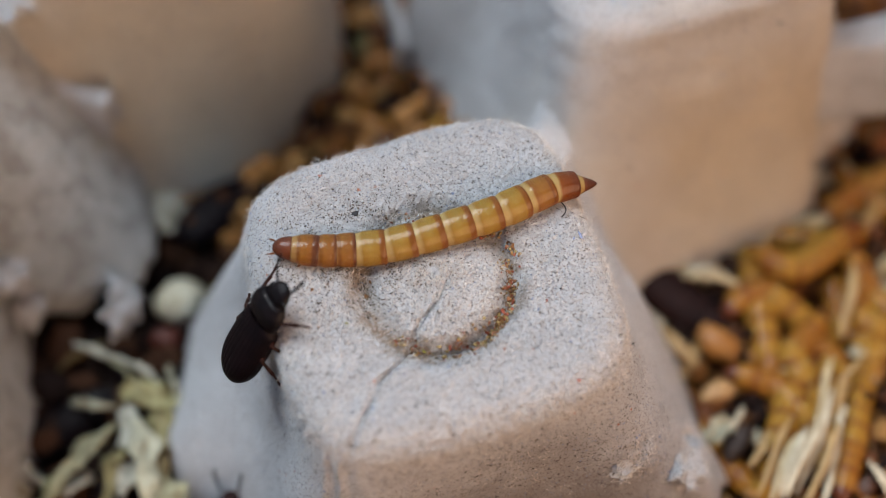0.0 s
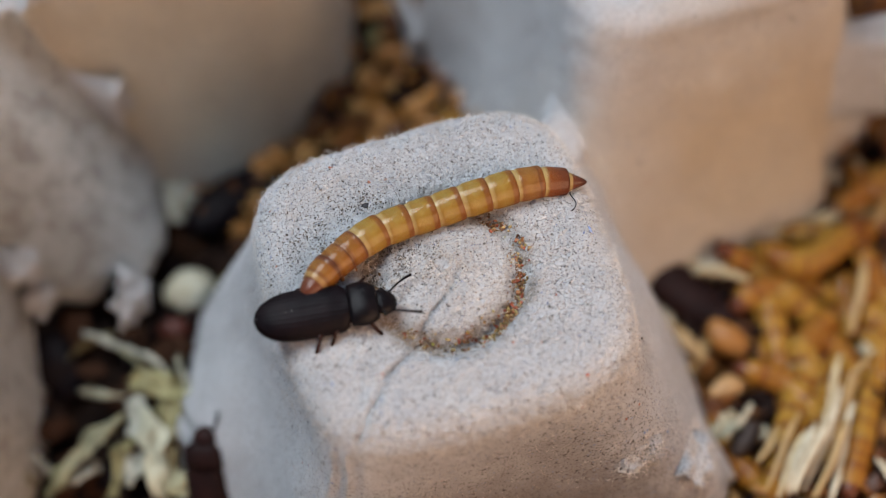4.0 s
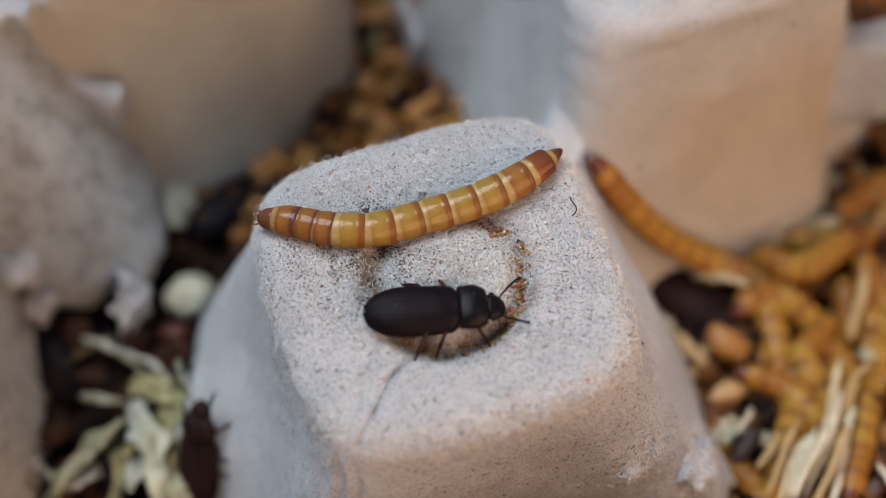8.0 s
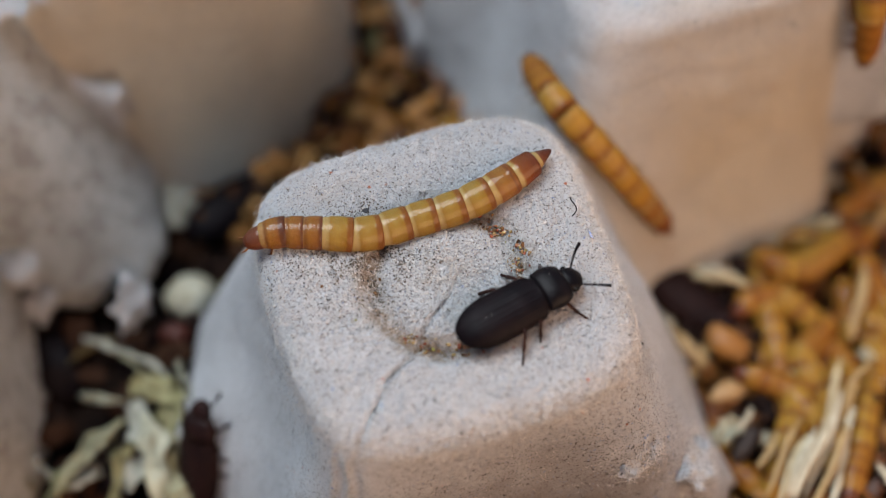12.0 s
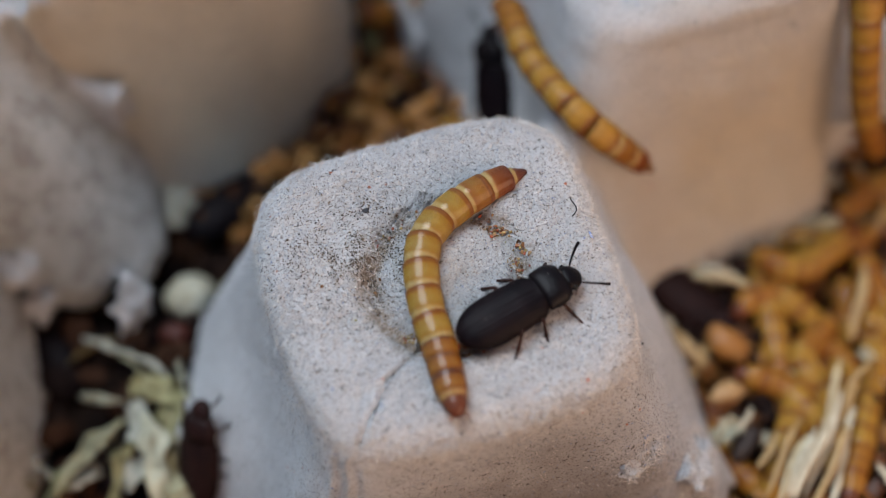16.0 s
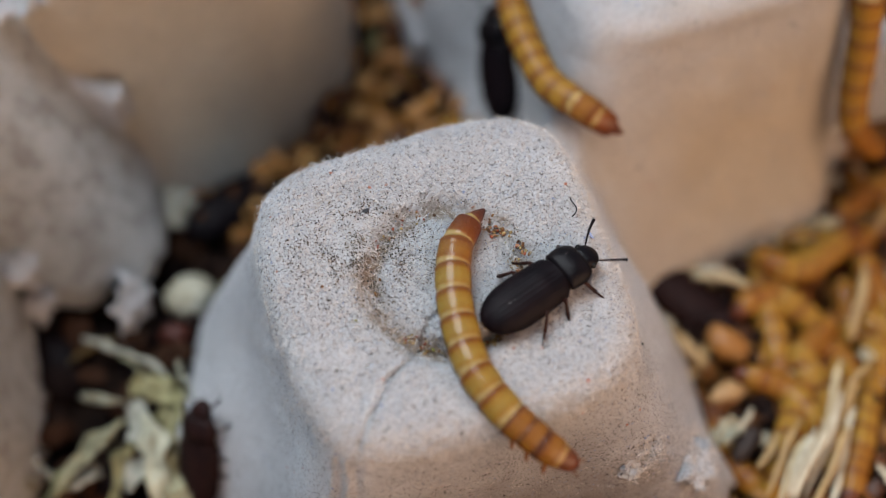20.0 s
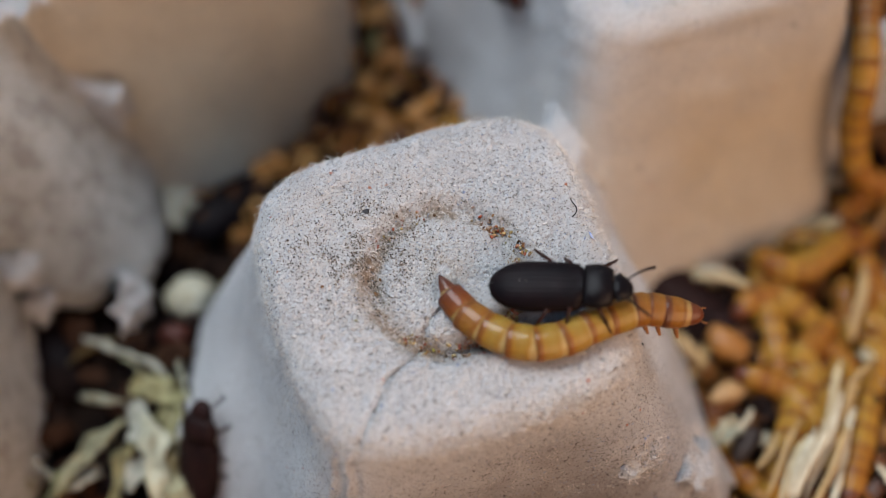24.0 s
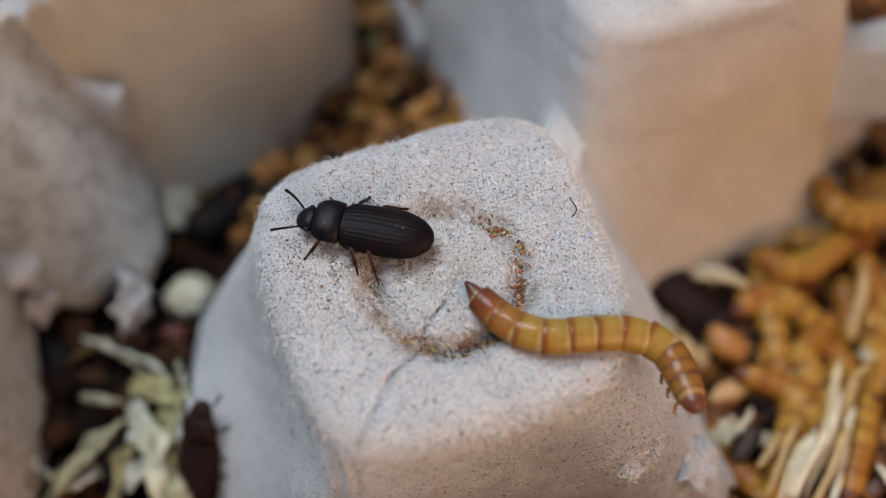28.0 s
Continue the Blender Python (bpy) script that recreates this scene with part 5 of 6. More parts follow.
def motions():
    """All that moves: two animals on the cup, and those that creep round it."""
    crawl(main_larva, [
        (0.0, [(-14.90, -0.08, 37.39), (-10.86, -0.33, 36.96), (-6.65, -0.07, 36.69), (-3.49, 0.33, 36.84), (1.43, 1.70, 37.19), (6.33, 3.48, 37.26), (11.38, 6.16, 36.76), (15.79, 7.35, 35.76)]),
        (1.0, [(-11.85, -0.63, 37.35), (-8.93, -0.02, 37.23), (-4.09, 0.73, 37.16), (0.82, 2.18, 37.26), (5.73, 4.44, 37.36), (10.76, 6.85, 37.13), (13.81, 7.13, 36.64), (16.55, 6.32, 36.20)]),
        (2.0, [(-10.12, -3.16, 37.49), (-9.47, -1.02, 37.03), (-6.83, 0.73, 36.66), (-2.92, 2.03, 36.60), (1.49, 3.66, 36.83), (5.45, 5.41, 37.11), (10.48, 7.17, 37.05), (14.00, 7.22, 36.63), (16.63, 6.23, 36.20)]),
        (3.0, [(-10.08, -2.43, 35.62), (-9.24, -1.13, 36.22), (-6.82, 0.43, 36.65), (-2.92, 1.91, 36.81), (1.49, 3.79, 36.94), (5.45, 5.57, 37.14), (10.48, 7.28, 37.07), (14.00, 7.21, 36.66), (16.64, 6.57, 36.26)]),
        (3.5, [(-11.77, -3.96, 37.47), (-10.16, -1.95, 37.33), (-6.81, 0.21, 37.07), (-2.92, 2.14, 36.84), (1.49, 3.81, 36.90), (5.45, 5.23, 37.09), (10.49, 6.94, 36.69), (15.83, 7.66, 35.45)]),
        (5.5, [(-12.51, -8.60, 37.26), (-12.24, -5.74, 37.41), (-11.39, -2.80, 37.37), (-9.28, -0.09, 36.95), (-5.42, 1.85, 36.48), (-1.01, 3.53, 36.52), (3.42, 4.48, 37.02), (7.41, 5.15, 37.45), (9.60, 5.39, 37.67)]),
        (6.0, [(-15.36, -5.41, 36.76), (-13.56, -3.79, 37.25), (-11.16, -1.69, 37.40), (-8.34, 0.52, 37.15), (-4.46, 2.24, 36.76), (-0.53, 3.69, 36.68), (3.41, 4.35, 37.02), (7.42, 5.11, 37.41), (9.50, 5.54, 37.63)]),
        (6.5, [(-17.05, -0.98, 36.27), (-14.18, -0.42, 36.91), (-9.30, 0.82, 37.06), (-4.46, 2.02, 36.84), (-0.53, 3.37, 36.81), (3.42, 5.05, 37.08), (7.47, 7.50, 37.13), (11.40, 10.80, 36.74)]),
        (7.0, [(-16.67, 0.85, 36.77), (-14.23, 1.13, 37.02), (-9.31, 0.92, 36.86), (-4.46, 1.79, 36.58), (-0.53, 2.98, 36.74), (3.42, 4.65, 37.03), (7.50, 7.77, 36.56), (11.45, 13.04, 35.16)]),
        (8.0, [(-17.47, 3.29, 36.18), (-14.29, 2.48, 36.89), (-10.32, 1.49, 37.14), (-6.41, 1.57, 36.99), (-1.97, 2.94, 36.81), (2.46, 4.40, 36.93), (6.43, 6.28, 37.20), (9.48, 8.60, 37.17), (11.45, 10.52, 36.68)]),
        (8.5, [(-20.07, 8.41, 33.39), (-17.03, 6.34, 34.59), (-13.41, 4.16, 35.72), (-9.38, 2.59, 36.34), (-5.44, 2.61, 36.31), (-1.50, 3.60, 36.17), (2.46, 4.80, 36.44), (6.44, 6.51, 37.00), (10.20, 7.63, 37.54)]),
        (9.0, [(-19.80, 7.87, 34.87), (-16.97, 6.23, 35.98), (-13.34, 4.03, 36.83), (-9.34, 2.59, 37.12), (-5.42, 2.58, 36.91), (-1.49, 3.12, 36.70), (2.45, 4.25, 36.88), (6.42, 5.91, 37.30), (9.48, 6.95, 37.65)]),
        (10.0, [(-22.58, 7.90, 34.82), (-19.48, 6.73, 35.87), (-15.37, 5.38, 36.72), (-11.34, 3.76, 37.09), (-7.39, 3.02, 36.88), (-2.99, 3.32, 36.56), (1.44, 4.27, 36.72), (5.45, 5.09, 37.24), (9.19, 6.43, 37.68)]),
        (10.5, [(-21.71, 1.54, 35.03), (-18.89, 2.74, 36.07), (-15.66, 3.35, 36.84), (-11.31, 2.77, 37.13), (-7.38, 2.24, 36.99), (-2.98, 2.95, 36.79), (1.44, 4.35, 36.81), (5.46, 5.45, 36.71), (8.67, 6.53, 36.12)]),
        (11.0, [(-23.70, 2.46, 31.60), (-20.64, 3.42, 32.81), (-17.03, 4.24, 34.13), (-12.44, 3.38, 35.47), (-7.41, 2.76, 36.37), (-2.98, 3.01, 36.68), (1.44, 4.06, 36.88), (5.44, 5.07, 37.27), (7.52, 5.27, 37.66)]),
        (12.0, [(-18.66, 0.48, 36.24), (-15.73, 1.25, 36.82), (-11.28, 1.26, 36.79), (-7.38, 1.39, 36.43), (-2.98, 2.76, 36.37), (1.44, 4.17, 36.69), (5.47, 6.36, 37.05), (10.33, 10.09, 37.30)]),
        (12.5, [(-15.12, -2.47, 37.31), (-12.68, -0.56, 37.28), (-9.30, 0.96, 37.13), (-4.94, 2.18, 36.87), (-1.01, 3.37, 36.81), (2.94, 4.94, 36.95), (7.50, 8.08, 36.56), (12.49, 11.41, 35.30)]),
        (14.5, [(-0.52, -10.08, 34.70), (-2.45, -7.37, 35.78), (-4.39, -4.44, 36.33), (-5.18, -0.64, 36.41), (-3.46, 2.98, 36.42), (0.48, 5.22, 36.46), (4.47, 7.20, 36.57), (8.00, 9.10, 36.74), (11.12, 10.44, 36.71)]),
        (15.0, [(-0.96, -14.55, 37.50), (-1.54, -10.52, 36.88), (-2.45, -5.97, 36.24), (-3.34, -1.27, 35.56), (-2.99, 1.87, 35.45), (-0.54, 4.34, 36.06), (3.44, 6.52, 36.56), (7.49, 8.14, 36.87), (9.96, 8.93, 37.56)]),
        (16.0, [(1.41, -17.48, 37.30), (0.51, -13.96, 37.05), (-0.41, -10.24, 36.89), (-1.45, -6.78, 37.06), (-1.99, -2.81, 37.27), (-1.53, 0.65, 37.15), (0.75, 3.71, 36.86), (4.57, 6.62, 36.50), (8.13, 8.56, 35.94)]),
        (17.0, [(2.56, -20.34, 36.23), (2.06, -17.51, 36.86), (1.17, -13.32, 37.22), (0.05, -8.95, 37.40), (-0.52, -4.43, 37.47), (-0.26, -0.23, 37.33), (1.22, 3.01, 37.13), (3.58, 5.16, 37.22), (6.10, 6.58, 37.53)]),
        (18.0, [(4.93, -19.08, 36.06), (3.39, -15.98, 36.61), (1.84, -11.74, 36.96), (0.72, -7.43, 37.32), (0.21, -2.94, 37.53), (0.53, 0.79, 37.32), (1.91, 3.30, 37.15), (4.27, 5.01, 37.48)]),
        (18.5, [(11.66, -19.29, 34.58), (8.65, -17.74, 35.84), (5.37, -15.30, 36.81), (2.75, -12.16, 37.25), (1.54, -8.53, 37.35), (0.94, -4.80, 37.39), (1.05, -0.98, 37.40), (2.12, 1.97, 37.26), (4.10, 3.71, 37.08)]),
        (19.0, [(12.36, -21.64, 35.86), (9.09, -19.67, 36.32), (5.60, -16.99, 36.79), (2.95, -13.29, 37.16), (1.64, -9.46, 37.39), (0.98, -5.52, 37.56), (1.10, -1.42, 37.55), (2.17, 1.64, 37.31), (4.05, 3.42, 36.95)]),
        (20.0, [(12.02, -21.07, 34.43), (9.12, -19.60, 35.60), (5.61, -16.68, 36.58), (2.95, -13.06, 37.14), (1.64, -9.21, 37.34), (0.99, -5.18, 37.44), (1.10, -1.05, 37.42), (2.38, 1.92, 37.24), (3.94, 3.70, 37.09)]),
        (20.5, [(10.88, -22.04, 34.43), (8.36, -19.72, 35.65), (5.36, -16.70, 36.63), (2.95, -13.07, 37.16), (1.64, -9.21, 37.34), (0.99, -5.18, 37.44), (1.10, -1.05, 37.42), (2.38, 1.92, 37.24), (3.94, 3.70, 37.09)]),
        (21.0, [(12.35, -11.90, 37.30), (9.64, -13.91, 37.41), (6.48, -14.39, 37.38), (2.95, -13.04, 37.09), (0.98, -9.75, 36.93), (0.31, -6.34, 37.21), (0.52, -2.91, 37.47), (1.69, 0.71, 37.25), (3.95, 3.60, 37.20)]),
        (21.5, [(14.19, -8.74, 37.43), (11.08, -9.49, 37.44), (7.46, -11.42, 37.35), (3.89, -11.15, 37.26), (1.18, -8.47, 37.35), (0.31, -5.52, 37.55), (0.52, -1.92, 37.60), (1.69, 1.55, 37.47), (3.78, 4.13, 37.31)]),
        (23.5, [(22.68, -7.86, 35.13), (20.90, -5.69, 35.90), (17.63, -6.30, 36.55), (13.89, -8.04, 37.04), (10.22, -9.61, 37.23), (6.57, -10.04, 37.05), (3.45, -8.73, 36.94), (1.19, -6.35, 37.23), (-0.31, -3.68, 37.71)]),
        (24.0, [(23.90, -6.44, 35.30), (21.32, -6.52, 35.93), (18.09, -6.50, 36.49), (14.36, -8.02, 37.00), (10.62, -9.93, 37.31), (7.02, -10.14, 37.26), (3.46, -8.30, 36.99), (1.19, -6.02, 37.05), (-0.31, -3.68, 37.71)]),
        (24.5, [(24.38, -6.59, 35.14), (21.33, -6.49, 35.87), (18.09, -6.50, 36.48), (14.36, -8.02, 37.00), (10.62, -9.93, 37.31), (7.02, -10.14, 37.26), (3.46, -8.30, 36.99), (1.19, -6.02, 37.05), (-0.31, -3.68, 37.71)]),
        (25.0, [(21.90, -7.50, 34.37), (21.24, -5.63, 35.20), (19.07, -5.32, 36.11), (15.29, -6.71, 36.92), (11.11, -9.15, 37.22), (7.51, -9.86, 36.68), (3.95, -8.20, 35.83), (1.20, -5.52, 36.03), (-0.31, -3.68, 37.71)]),
        (25.5, [(22.08, -7.83, 34.46), (21.22, -5.70, 35.33), (19.05, -5.48, 36.19), (15.76, -6.71, 36.92), (11.11, -9.14, 37.20), (7.52, -9.75, 36.69), (3.95, -7.99, 35.86), (1.20, -5.53, 36.06), (-0.31, -3.68, 37.71)]),
        (26.0, [(25.88, -7.76, 33.83), (22.76, -6.80, 34.97), (19.52, -5.75, 36.02), (16.24, -6.67, 36.82), (11.57, -9.13, 37.18), (7.49, -10.16, 37.07), (3.92, -8.74, 36.96), (1.66, -6.37, 37.28), (0.00, -3.33, 37.82)]),
        (26.5, [(21.82, -13.38, 36.25), (21.85, -9.64, 35.60), (20.46, -6.58, 35.60), (17.66, -6.14, 36.23), (13.44, -7.95, 36.87), (9.31, -9.52, 37.05), (5.71, -9.08, 37.06), (2.12, -6.67, 37.31), (0.00, -4.08, 37.69)]),
        (27.0, [(20.66, -13.89, 36.25), (21.75, -11.15, 35.67), (20.78, -8.13, 35.69), (18.08, -7.15, 36.28), (13.87, -8.70, 36.87), (9.78, -9.47, 36.93), (5.73, -8.87, 36.63), (2.59, -6.65, 36.79), (0.05, -4.15, 37.72)]),
        (27.5, [(22.47, -13.43, 34.09), (21.62, -10.90, 35.12), (20.34, -8.26, 35.95), (17.55, -7.81, 36.57), (13.40, -8.74, 36.95), (9.77, -9.65, 36.95), (6.18, -8.99, 36.89), (3.00, -6.60, 37.17), (0.73, -4.30, 37.67)]),
        (28.0, [(22.74, -16.54, 36.25), (21.90, -13.29, 35.53), (20.27, -10.11, 35.63), (17.05, -8.98, 36.38), (13.38, -9.26, 36.97), (9.77, -9.51, 37.03), (6.60, -8.52, 36.97), (3.94, -6.38, 37.29), (2.13, -4.40, 37.87)]),
    ])
    scuttle(main_beetle, [
        (0.0, beetle_pose(-14.75, -6.45, 35.40, 33.0, 58.0, -4)),
        (0.5, beetle_pose(-13.61, -7.12, 36.32, 45.9, 0.9)),
        (1.0, beetle_pose(-12.07, -6.68, 36.39, 36.0, 1.4)),
        (1.5, beetle_pose(-11.17, -6.53, 36.37, 40.1, 1.4)),
        (2.0, beetle_pose(-10.02, -7.34, 35.62, 22.6, -4.1)),
        (2.5, beetle_pose(-9.14, -7.07, 35.95, 22.5, -1.7)),
        (3.0, beetle_pose(-8.84, -6.93, 35.89, 19.9, 3.4)),
        (3.5, beetle_pose(-8.97, -7.19, 35.63, 13.3, 1.7)),
        (5.5, beetle_pose(-7.08, -6.16, 36.14, 7.3, -0.4)),
        (6.0, beetle_pose(-5.79, -6.99, 36.53, -1.6, 0.6)),
        (6.5, beetle_pose(-5.02, -7.48, 36.30, -24.7, -2.4)),
        (7.0, beetle_pose(-2.95, -7.65, 36.25, -13.0, -1.9)),
        (7.5, beetle_pose(-1.13, -7.33, 36.51, -7.4, -0.8)),
        (8.0, beetle_pose(0.99, -6.75, 35.82, 5.0, -2.7)),
        (8.5, beetle_pose(1.39, -5.38, 36.22, 21.0, 0.9)),
        (9.0, beetle_pose(2.45, -4.72, 35.62, 27.7, -3.8)),
        (9.5, beetle_pose(2.48, -5.22, 35.62, 23.2, -4.1)),
        (10.0, beetle_pose(3.40, -6.45, 35.92, 8.7, 3.6)),
        (10.5, beetle_pose(5.29, -7.63, 36.15, 6.5, 3.0)),
        (11.0, beetle_pose(7.92, -6.92, 36.35, 18.2, 1.5)),
        (11.5, beetle_pose(8.47, -5.83, 36.29, 28.3, 0.6)),
        (12.0, beetle_pose(8.62, -5.69, 36.30, 30.1, 0.6)),
        (12.5, beetle_pose(8.83, -5.80, 35.91, 28.8, 2.9)),
        (14.5, beetle_pose(8.25, -5.38, 36.35, 33.0, 1.0)),
        (15.0, beetle_pose(8.16, -5.73, 36.43, 24.3, -0.6)),
        (15.5, beetle_pose(8.40, -5.03, 36.35, 32.7, 1.0)),
        (16.0, beetle_pose(8.60, -5.57, 36.24, 31.3, 2.0)),
        (17.0, beetle_pose(9.81, -4.36, 36.34, 38.0, 1.0)),
        (18.0, beetle_pose(9.68, -4.21, 36.27, 40.1, 0.5)),
        (19.0, beetle_pose(10.47, -3.20, 35.91, 42.4, 3.3)),
        (20.0, beetle_pose(10.41, -3.59, 36.23, 36.9, 0.2)),
        (21.0, beetle_pose(10.49, -2.69, 35.89, 46.7, 3.1)),
        (21.5, beetle_pose(10.48, -2.74, 36.17, 47.1, -0.2)),
        (23.5, beetle_pose(11.99, -4.36, 35.81, 24.5, -2.8)),
        (24.0, beetle_pose(12.61, -5.68, 38.30, -4.3, 6.7)),
        (24.5, beetle_pose(12.38, -5.25, 37.65, -3.2, 3.5)),
        (25.0, beetle_pose(10.05, -2.18, 36.17, 44.7, -0.4)),
        (25.5, beetle_pose(7.74, 0.04, 36.58, 89.8, 0.8)),
        (26.0, beetle_pose(4.61, -1.27, 36.47, 153.4, 0.3)),
        (26.5, beetle_pose(1.31, -0.67, 36.13, 147.9, -1.9)),
        (27.0, beetle_pose(0.72, -0.60, 36.09, 159.4, 1.1)),
        (27.5, beetle_pose(-2.31, 0.87, 36.44, 160.6, 0.2)),
        (28.0, beetle_pose(-9.04, 1.71, 36.47, 167.7, -1.5)),
    ])
    crawl(climbing_larva, [
        (0.0, [(53.13, 11.43, 0.93), (56.62, 9.48, 1.30), (65.30, 7.54, 0.96), (82.56, 3.68, 0.90)]),
        (2.0, [(41.88, 14.36, 2.35), (46.87, 11.88, 1.59), (51.81, 9.92, 1.26), (58.00, 8.57, 1.15), (71.01, 5.73, 1.13)]),
        (3.0, [(36.01, 17.13, 2.56), (39.31, 14.59, 2.59), (43.72, 12.79, 1.92), (49.30, 10.82, 1.59), (54.22, 9.15, 1.41), (64.16, 5.76, 1.37)]),
        (3.5, [(33.42, 15.54, 4.21), (37.29, 14.13, 3.06), (42.35, 12.58, 2.33), (46.75, 11.08, 1.79), (51.69, 9.15, 1.40), (61.93, 5.16, 1.32)]),
        (5.5, [(21.68, 15.46, 13.17), (28.34, 13.63, 7.58), (36.20, 13.14, 4.30), (42.47, 13.12, 2.66), (46.91, 12.67, 1.45), (48.98, 12.46, 1.39)]),
        (6.0, [(21.89, 16.30, 14.67), (28.58, 13.95, 8.32), (36.48, 13.04, 4.49), (42.78, 13.09, 2.73), (46.91, 12.67, 1.45), (48.27, 12.53, 1.40)]),
        (7.0, [(17.06, 16.47, 19.96), (21.39, 15.49, 14.37), (26.39, 15.39, 9.83), (31.84, 15.05, 5.82), (39.24, 14.87, 2.74), (41.16, 14.82, 2.66)]),
        (8.0, [(15.55, 17.73, 22.73), (18.81, 16.03, 17.97), (23.23, 14.83, 12.03), (28.27, 14.38, 7.50), (34.47, 13.68, 4.35), (37.46, 14.11, 3.02)]),
        (9.0, [(17.78, 19.75, 26.18), (18.06, 17.79, 21.59), (20.13, 15.99, 15.84), (24.57, 14.77, 10.33), (29.65, 14.48, 5.95), (34.45, 14.51, 3.61)]),
        (10.0, [(15.18, 21.25, 29.12), (17.35, 17.52, 21.46), (22.26, 15.46, 13.54), (30.18, 13.48, 7.20), (31.56, 13.67, 5.86)]),
        (11.0, [(10.12, 25.06, 25.55), (13.74, 20.18, 26.69), (17.51, 17.68, 21.76), (20.96, 16.39, 15.63), (26.54, 15.14, 8.31), (27.79, 14.86, 8.15)]),
        (12.0, [(8.94, 29.96, 23.52), (12.14, 21.58, 26.86), (17.96, 17.65, 21.23), (24.23, 15.90, 11.21), (24.31, 15.88, 11.20)]),
        (12.5, [(8.34, 32.93, 25.31), (8.50, 32.36, 25.32), (10.64, 24.54, 26.90), (15.50, 19.10, 25.11), (23.18, 16.52, 13.40)]),
        (14.5, [(7.65, 36.50, 27.74), (9.58, 28.94, 27.80), (13.55, 21.70, 28.73), (21.74, 17.62, 17.01)]),
        (16.0, [(5.94, 37.99, 22.03), (7.35, 34.65, 24.65), (9.53, 27.92, 25.51), (14.85, 19.85, 26.45), (22.50, 18.63, 18.39)]),
        (17.0, [(3.93, 39.74, 17.06), (6.53, 36.54, 22.49), (8.10, 32.83, 24.85), (10.04, 26.42, 25.53), (14.73, 19.96, 26.61), (22.05, 18.48, 18.64)]),
        (18.0, [(5.92, 38.92, 23.36), (6.99, 35.36, 25.01), (8.96, 27.67, 24.92), (12.94, 20.73, 26.68), (22.06, 19.24, 20.18)]),
        (19.0, [(6.75, 38.34, 26.24), (7.19, 34.04, 25.64), (8.52, 27.42, 25.29), (13.21, 20.59, 26.91), (19.71, 19.28, 23.12)]),
        (20.0, [(6.45, 39.94, 27.11), (7.31, 35.31, 26.33), (8.42, 30.75, 26.61), (10.64, 24.81, 27.01), (14.28, 20.89, 27.75), (18.51, 19.52, 24.98)]),
        (21.0, [(6.39, 41.47, 30.05), (7.03, 33.77, 26.75), (9.37, 27.86, 26.67), (12.59, 21.84, 28.30), (16.07, 20.36, 27.50)]),
        (21.5, [(6.37, 42.05, 31.24), (7.59, 33.12, 27.67), (10.27, 26.77, 27.02), (14.99, 20.35, 27.29)]),
        (23.5, [(6.28, 46.01, 36.61), (7.22, 39.13, 31.16), (8.33, 34.31, 27.73), (9.32, 29.16, 24.17)]),
        (24.5, [(3.75, 62.75, 36.33), (6.01, 47.28, 35.99), (6.57, 43.45, 35.15), (6.95, 39.68, 30.44), (7.32, 36.62, 26.56)]),
        (28.0, [(4.28, 64.81, 36.69), (6.31, 48.28, 36.61), (6.84, 43.94, 36.39), (7.19, 40.66, 33.04), (7.55, 37.58, 29.29)]),
    ])
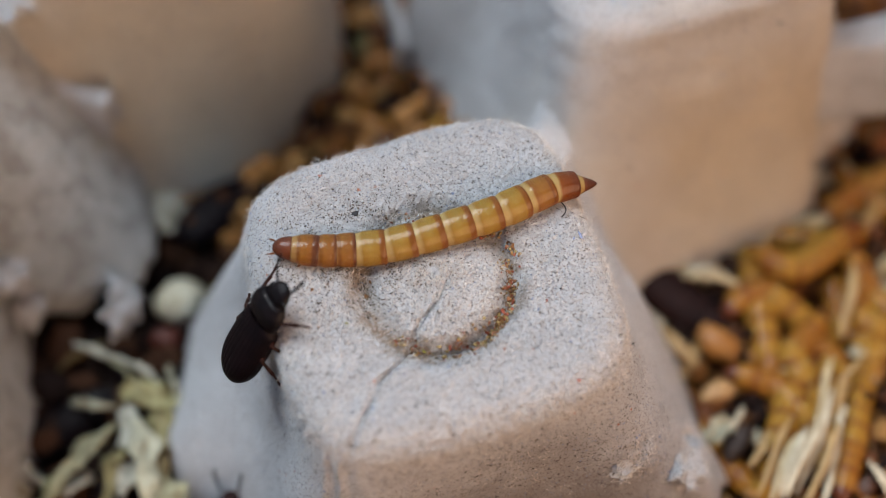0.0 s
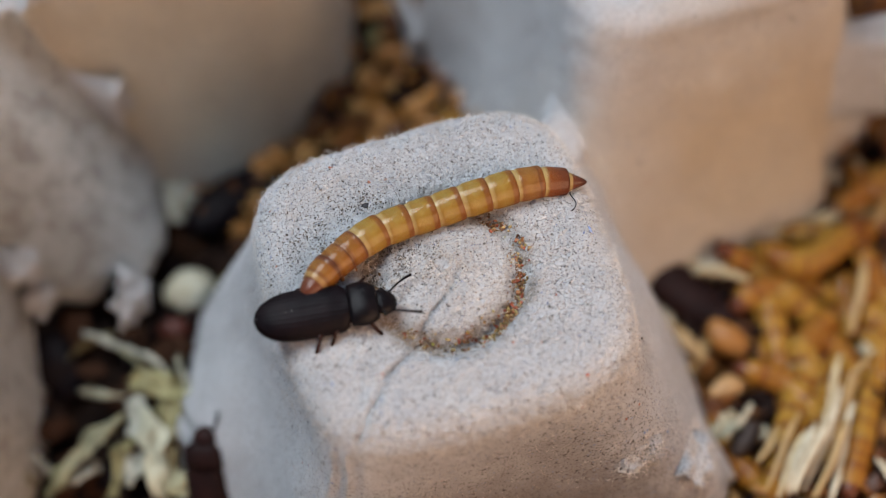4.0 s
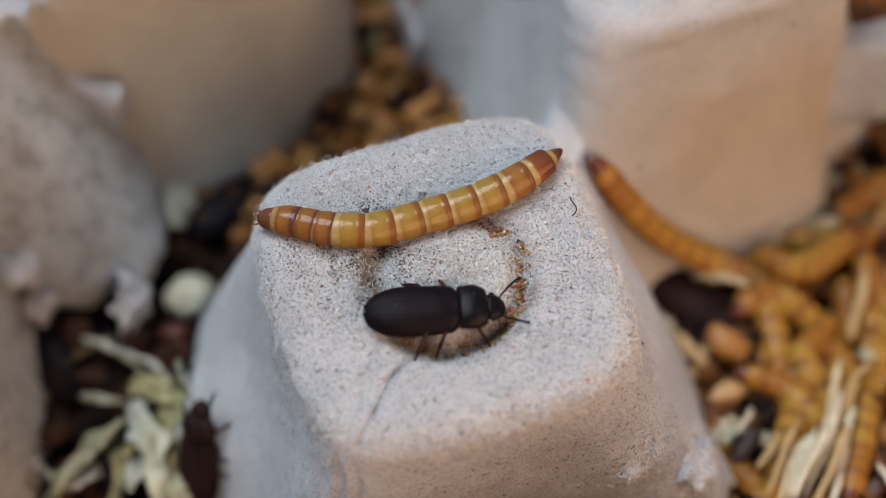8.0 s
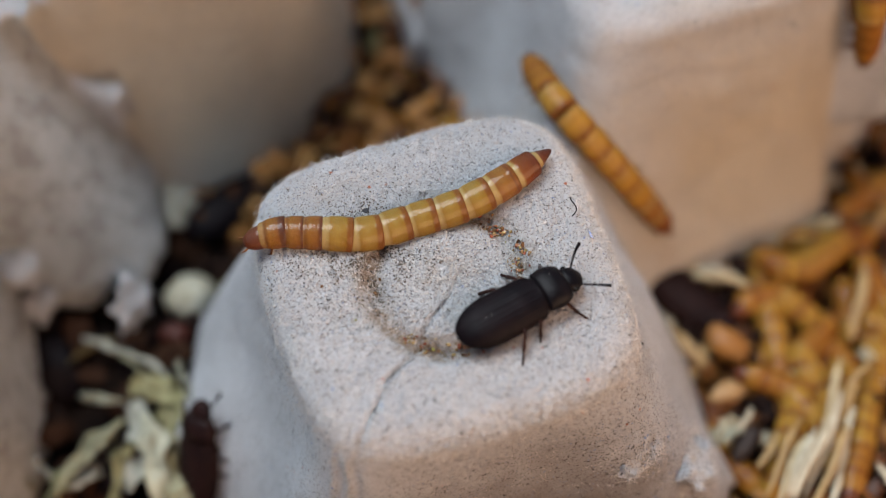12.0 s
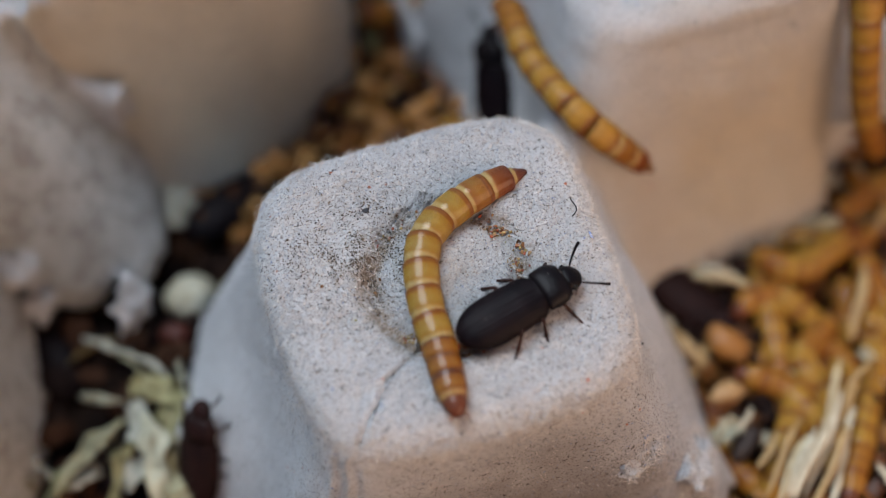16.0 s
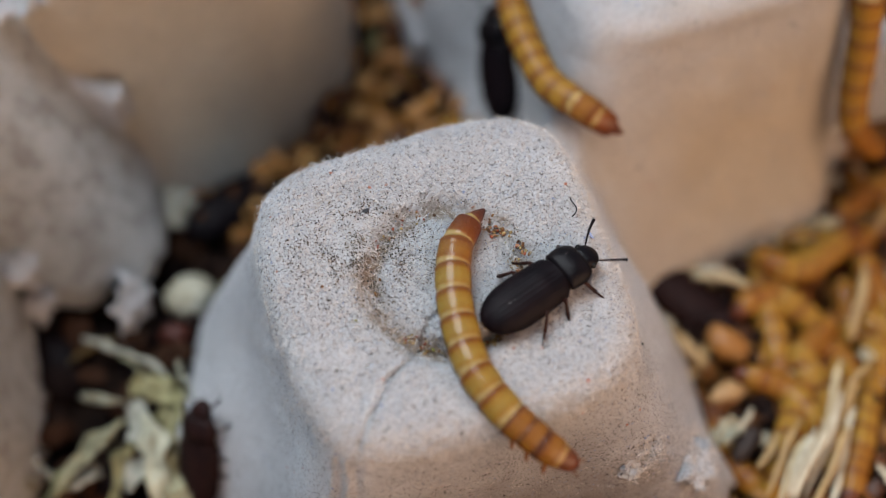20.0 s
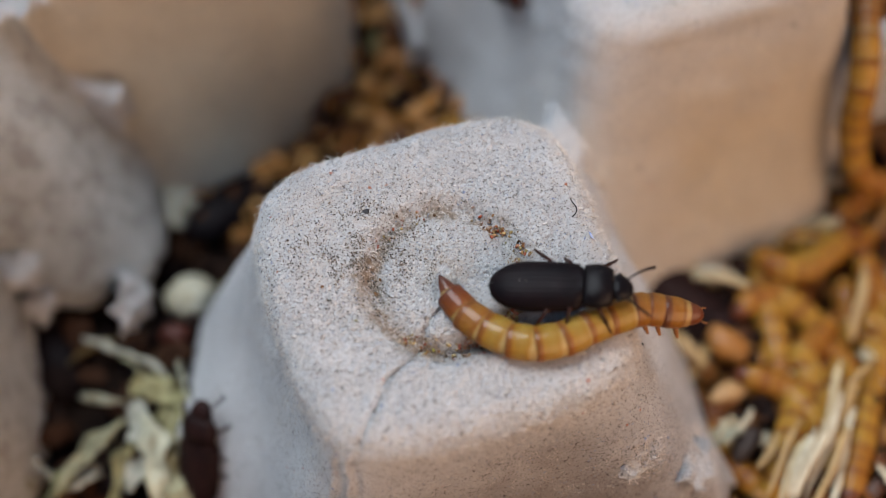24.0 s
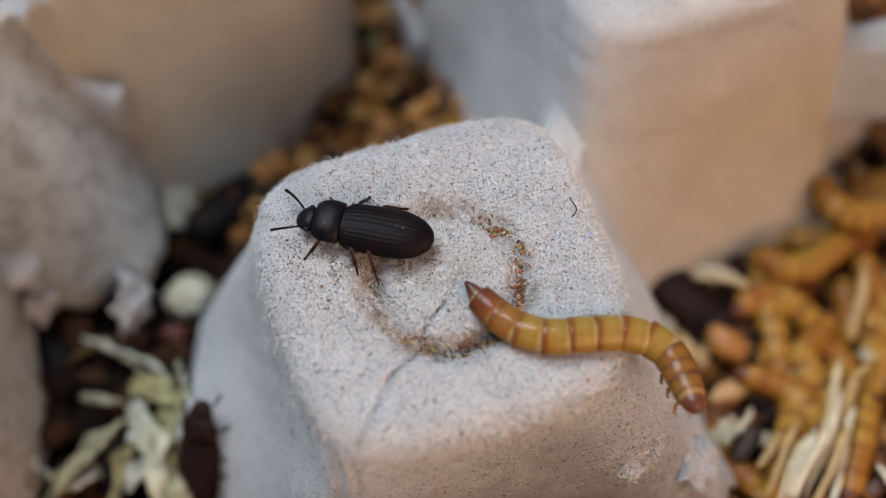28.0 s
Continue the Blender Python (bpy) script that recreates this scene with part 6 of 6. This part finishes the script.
    crawl(edge_larva, [
        (0.0, [(45.56, 37.90, 35.10), (46.51, 46.49, 36.40), (48.20, 57.56, 37.00), (49.80, 68.08, 37.06)]),
        (10.0, [(43.94, 33.63, 32.70), (44.45, 39.10, 36.00), (47.07, 57.25, 37.00), (47.91, 63.02, 37.03)]),
        (11.0, [(44.31, 30.42, 26.04), (44.56, 31.64, 31.50), (44.74, 39.10, 36.00), (46.36, 49.81, 36.60), (47.16, 55.19, 36.63)]),
        (12.0, [(45.08, 29.53, 22.53), (44.56, 31.64, 31.50), (44.74, 39.10, 36.00), (46.36, 49.81, 36.60), (46.62, 51.60, 36.61)]),
        (14.5, [(48.17, 26.37, 12.00), (45.70, 28.14, 20.79), (44.26, 31.64, 31.50), (44.94, 40.75, 35.40)]),
        (17.0, [(48.36, 25.12, 10.40), (45.56, 25.87, 18.71), (43.97, 31.64, 31.50), (44.65, 38.19, 35.45)]),
        (19.0, [(48.93, 25.54, 10.93), (45.71, 26.96, 16.96), (45.22, 30.23, 25.26), (44.56, 31.64, 31.50), (44.73, 38.70, 35.76)]),
        (20.0, [(48.96, 25.33, 10.67), (44.74, 26.04, 16.70), (44.48, 30.61, 26.82), (44.24, 33.13, 32.40), (44.67, 38.23, 35.47)]),
        (21.5, [(50.82, 25.54, 10.93), (46.60, 25.61, 13.24), (45.22, 27.60, 18.25), (44.81, 29.88, 24.71), (44.26, 31.64, 31.50), (44.22, 34.63, 33.30), (44.18, 37.46, 33.47)]),
        (23.5, [(51.15, 23.44, 8.27), (46.63, 24.21, 10.72), (45.00, 26.41, 15.52), (45.27, 29.43, 22.14), (44.78, 30.61, 26.82), (42.00, 37.33, 29.48)]),
        (24.0, [(51.85, 23.02, 7.73), (46.72, 23.30, 9.77), (45.06, 26.00, 14.99), (45.27, 29.43, 22.14), (45.92, 40.21, 24.39)]),
        (25.0, [(42.93, 24.70, 8.00), (43.57, 21.20, 9.00), (45.82, 19.26, 9.00), (48.85, 20.25, 8.50), (54.60, 23.44, 7.00)]),
        (26.0, [(42.58, 24.03, 7.50), (43.13, 20.98, 8.50), (45.56, 18.82, 8.50), (48.88, 19.52, 8.00), (54.57, 22.26, 6.50)]),
        (28.0, [(42.32, 24.03, 7.50), (42.88, 20.98, 8.50), (45.31, 18.82, 8.50), (48.62, 19.52, 8.00), (54.32, 22.26, 6.50)]),
    ])
    crawl(top_larva, [
        (0.0, [(-5.36, 61.25, 1.17), (-1.84, 63.32, 1.91), (1.00, 67.59, 0.97), (12.75, 85.28, 0.58)]),
        (12.5, [(-6.61, 60.03, 1.18), (-3.10, 62.27, 1.67), (-0.29, 67.26, 0.93), (9.86, 85.22, 0.67)]),
        (14.5, [(-8.28, 48.51, 8.89), (-5.73, 50.18, 4.24), (-3.39, 52.92, 1.55), (-1.68, 57.38, 1.26), (3.97, 72.09, 1.16)]),
        (17.0, [(-9.08, 44.78, 12.45), (-6.33, 48.26, 6.37), (-3.38, 51.72, 2.29), (-1.68, 56.60, 1.16), (2.17, 67.62, 0.90)]),
        (19.0, [(-8.32, 51.04, 8.79), (-5.77, 53.65, 4.05), (-3.08, 58.19, 1.33), (6.42, 74.24, 0.36)]),
        (28.0, [(-7.24, 61.03, 4.44), (-4.53, 64.64, 2.02), (-1.72, 69.29, 0.63), (8.53, 86.30, 0.12)]),
    ])
    crawl(curled_larva, [
        (0.0, [(36.15, 15.35, 6.20), (37.65, 13.72, 6.60), (40.30, 13.30, 6.60), (43.23, 15.06, 6.20), (47.22, 18.97, 5.20)]),
        (8.0, [(35.52, 15.35, 6.20), (37.03, 13.72, 6.60), (39.68, 13.30, 6.60), (42.60, 15.06, 6.20), (46.58, 18.97, 5.20)]),
        (17.0, [(35.15, 15.35, 6.20), (36.65, 13.72, 6.60), (39.30, 13.30, 6.60), (42.23, 15.06, 6.20), (46.20, 18.97, 5.20)]),
        (28.0, [(35.27, 15.35, 6.20), (36.78, 13.72, 6.60), (39.43, 13.30, 6.60), (42.35, 15.06, 6.20), (46.33, 18.97, 5.20)]),
    ])
    scuttle(climbing_beetle, [
        (0.0, pose(0.00878, 0.02103, 0.01198, 94.8, -93.8, -33.2)),
        (12.5, pose(0.00760, 0.02464, 0.00866, -39.7, -64.1, 96.4)),
        (14.5, pose(0.00691, 0.03298, 0.01468, -49.8, -22.4, 98.2)),
        (16.0, pose(0.00623, 0.03499, 0.01426, -43.9, -40.8, 95.6)),
        (17.0, pose(0.00561, 0.03645, 0.01383, -45.8, -32.4, 98.9)),
        (18.0, pose(0.00561, 0.03645, 0.01383, -45.8, -32.4, 98.9)),
        (19.0, pose(0.00598, 0.03593, 0.01451, -45.4, -35.3, 97.7)),
        (20.0, pose(0.00664, 0.03593, 0.01692, -45.2, -37.3, 96.7)),
        (21.0, pose(0.00742, 0.03666, 0.02076, -44.4, -41.5, 96.8)),
        (21.5, pose(0.00737, 0.03781, 0.02236, -45.1, -44.1, 96.1)),
        (23.5, pose(0.00694, 0.04050, 0.02500, -43.6, -49.9, 95.3)),
        (24.5, pose(0.00680, 0.04546, 0.03208, -44.8, -52.6, 94.5)),
        (28.0, pose(0.00686, 0.04582, 0.03250, -45.0, -49.7, 94.1)),
    ])
    scuttle(low_beetle, [
        (0.0, pose(-0.02076, -0.01581, 0.00369, -33.3, -40.2, 88.3)),
        (2.0, pose(-0.02232, -0.01488, 0.00315, -42.0, -37.3, 92.4)),
        (3.0, pose(-0.02380, -0.01280, 0.00394, -33.7, -47.5, 91.8)),
        (3.5, pose(-0.02466, -0.01091, 0.00364, -11.4, -43.7, 90.3)),
        (5.5, pose(-0.02480, -0.00840, 0.00740, -26.2, -55.1, 84.3)),
        (7.0, pose(-0.02475, -0.00720, 0.00760, -28.8, -54.1, 81.8)),
        (28.0, pose(-0.02476, -0.00710, 0.00745, -26.1, -53.4, 81.1)),
    ])
    scuttle(shadow_beetle, [
        (0.0, pose(-0.03840, -0.00020, -0.00162, 3.6, -7.1, 33.5)),
        (0.5, pose(-0.03980, 0.00123, -0.00183, 9.1, -5.8, 47.7)),
        (1.0, pose(-0.04158, 0.00101, -0.00191, -1.9, -6.0, 77.2)),
        (2.0, pose(-0.04326, 0.00252, -0.00194, 5.6, -5.0, 102.1)),
        (3.5, pose(-0.04451, 0.00744, -0.00115, -9.1, -5.9, 119.0)),
        (28.0, pose(-0.04484, 0.00834, -0.00118, -1.9, -7.0, 121.3)),
    ])


motions()
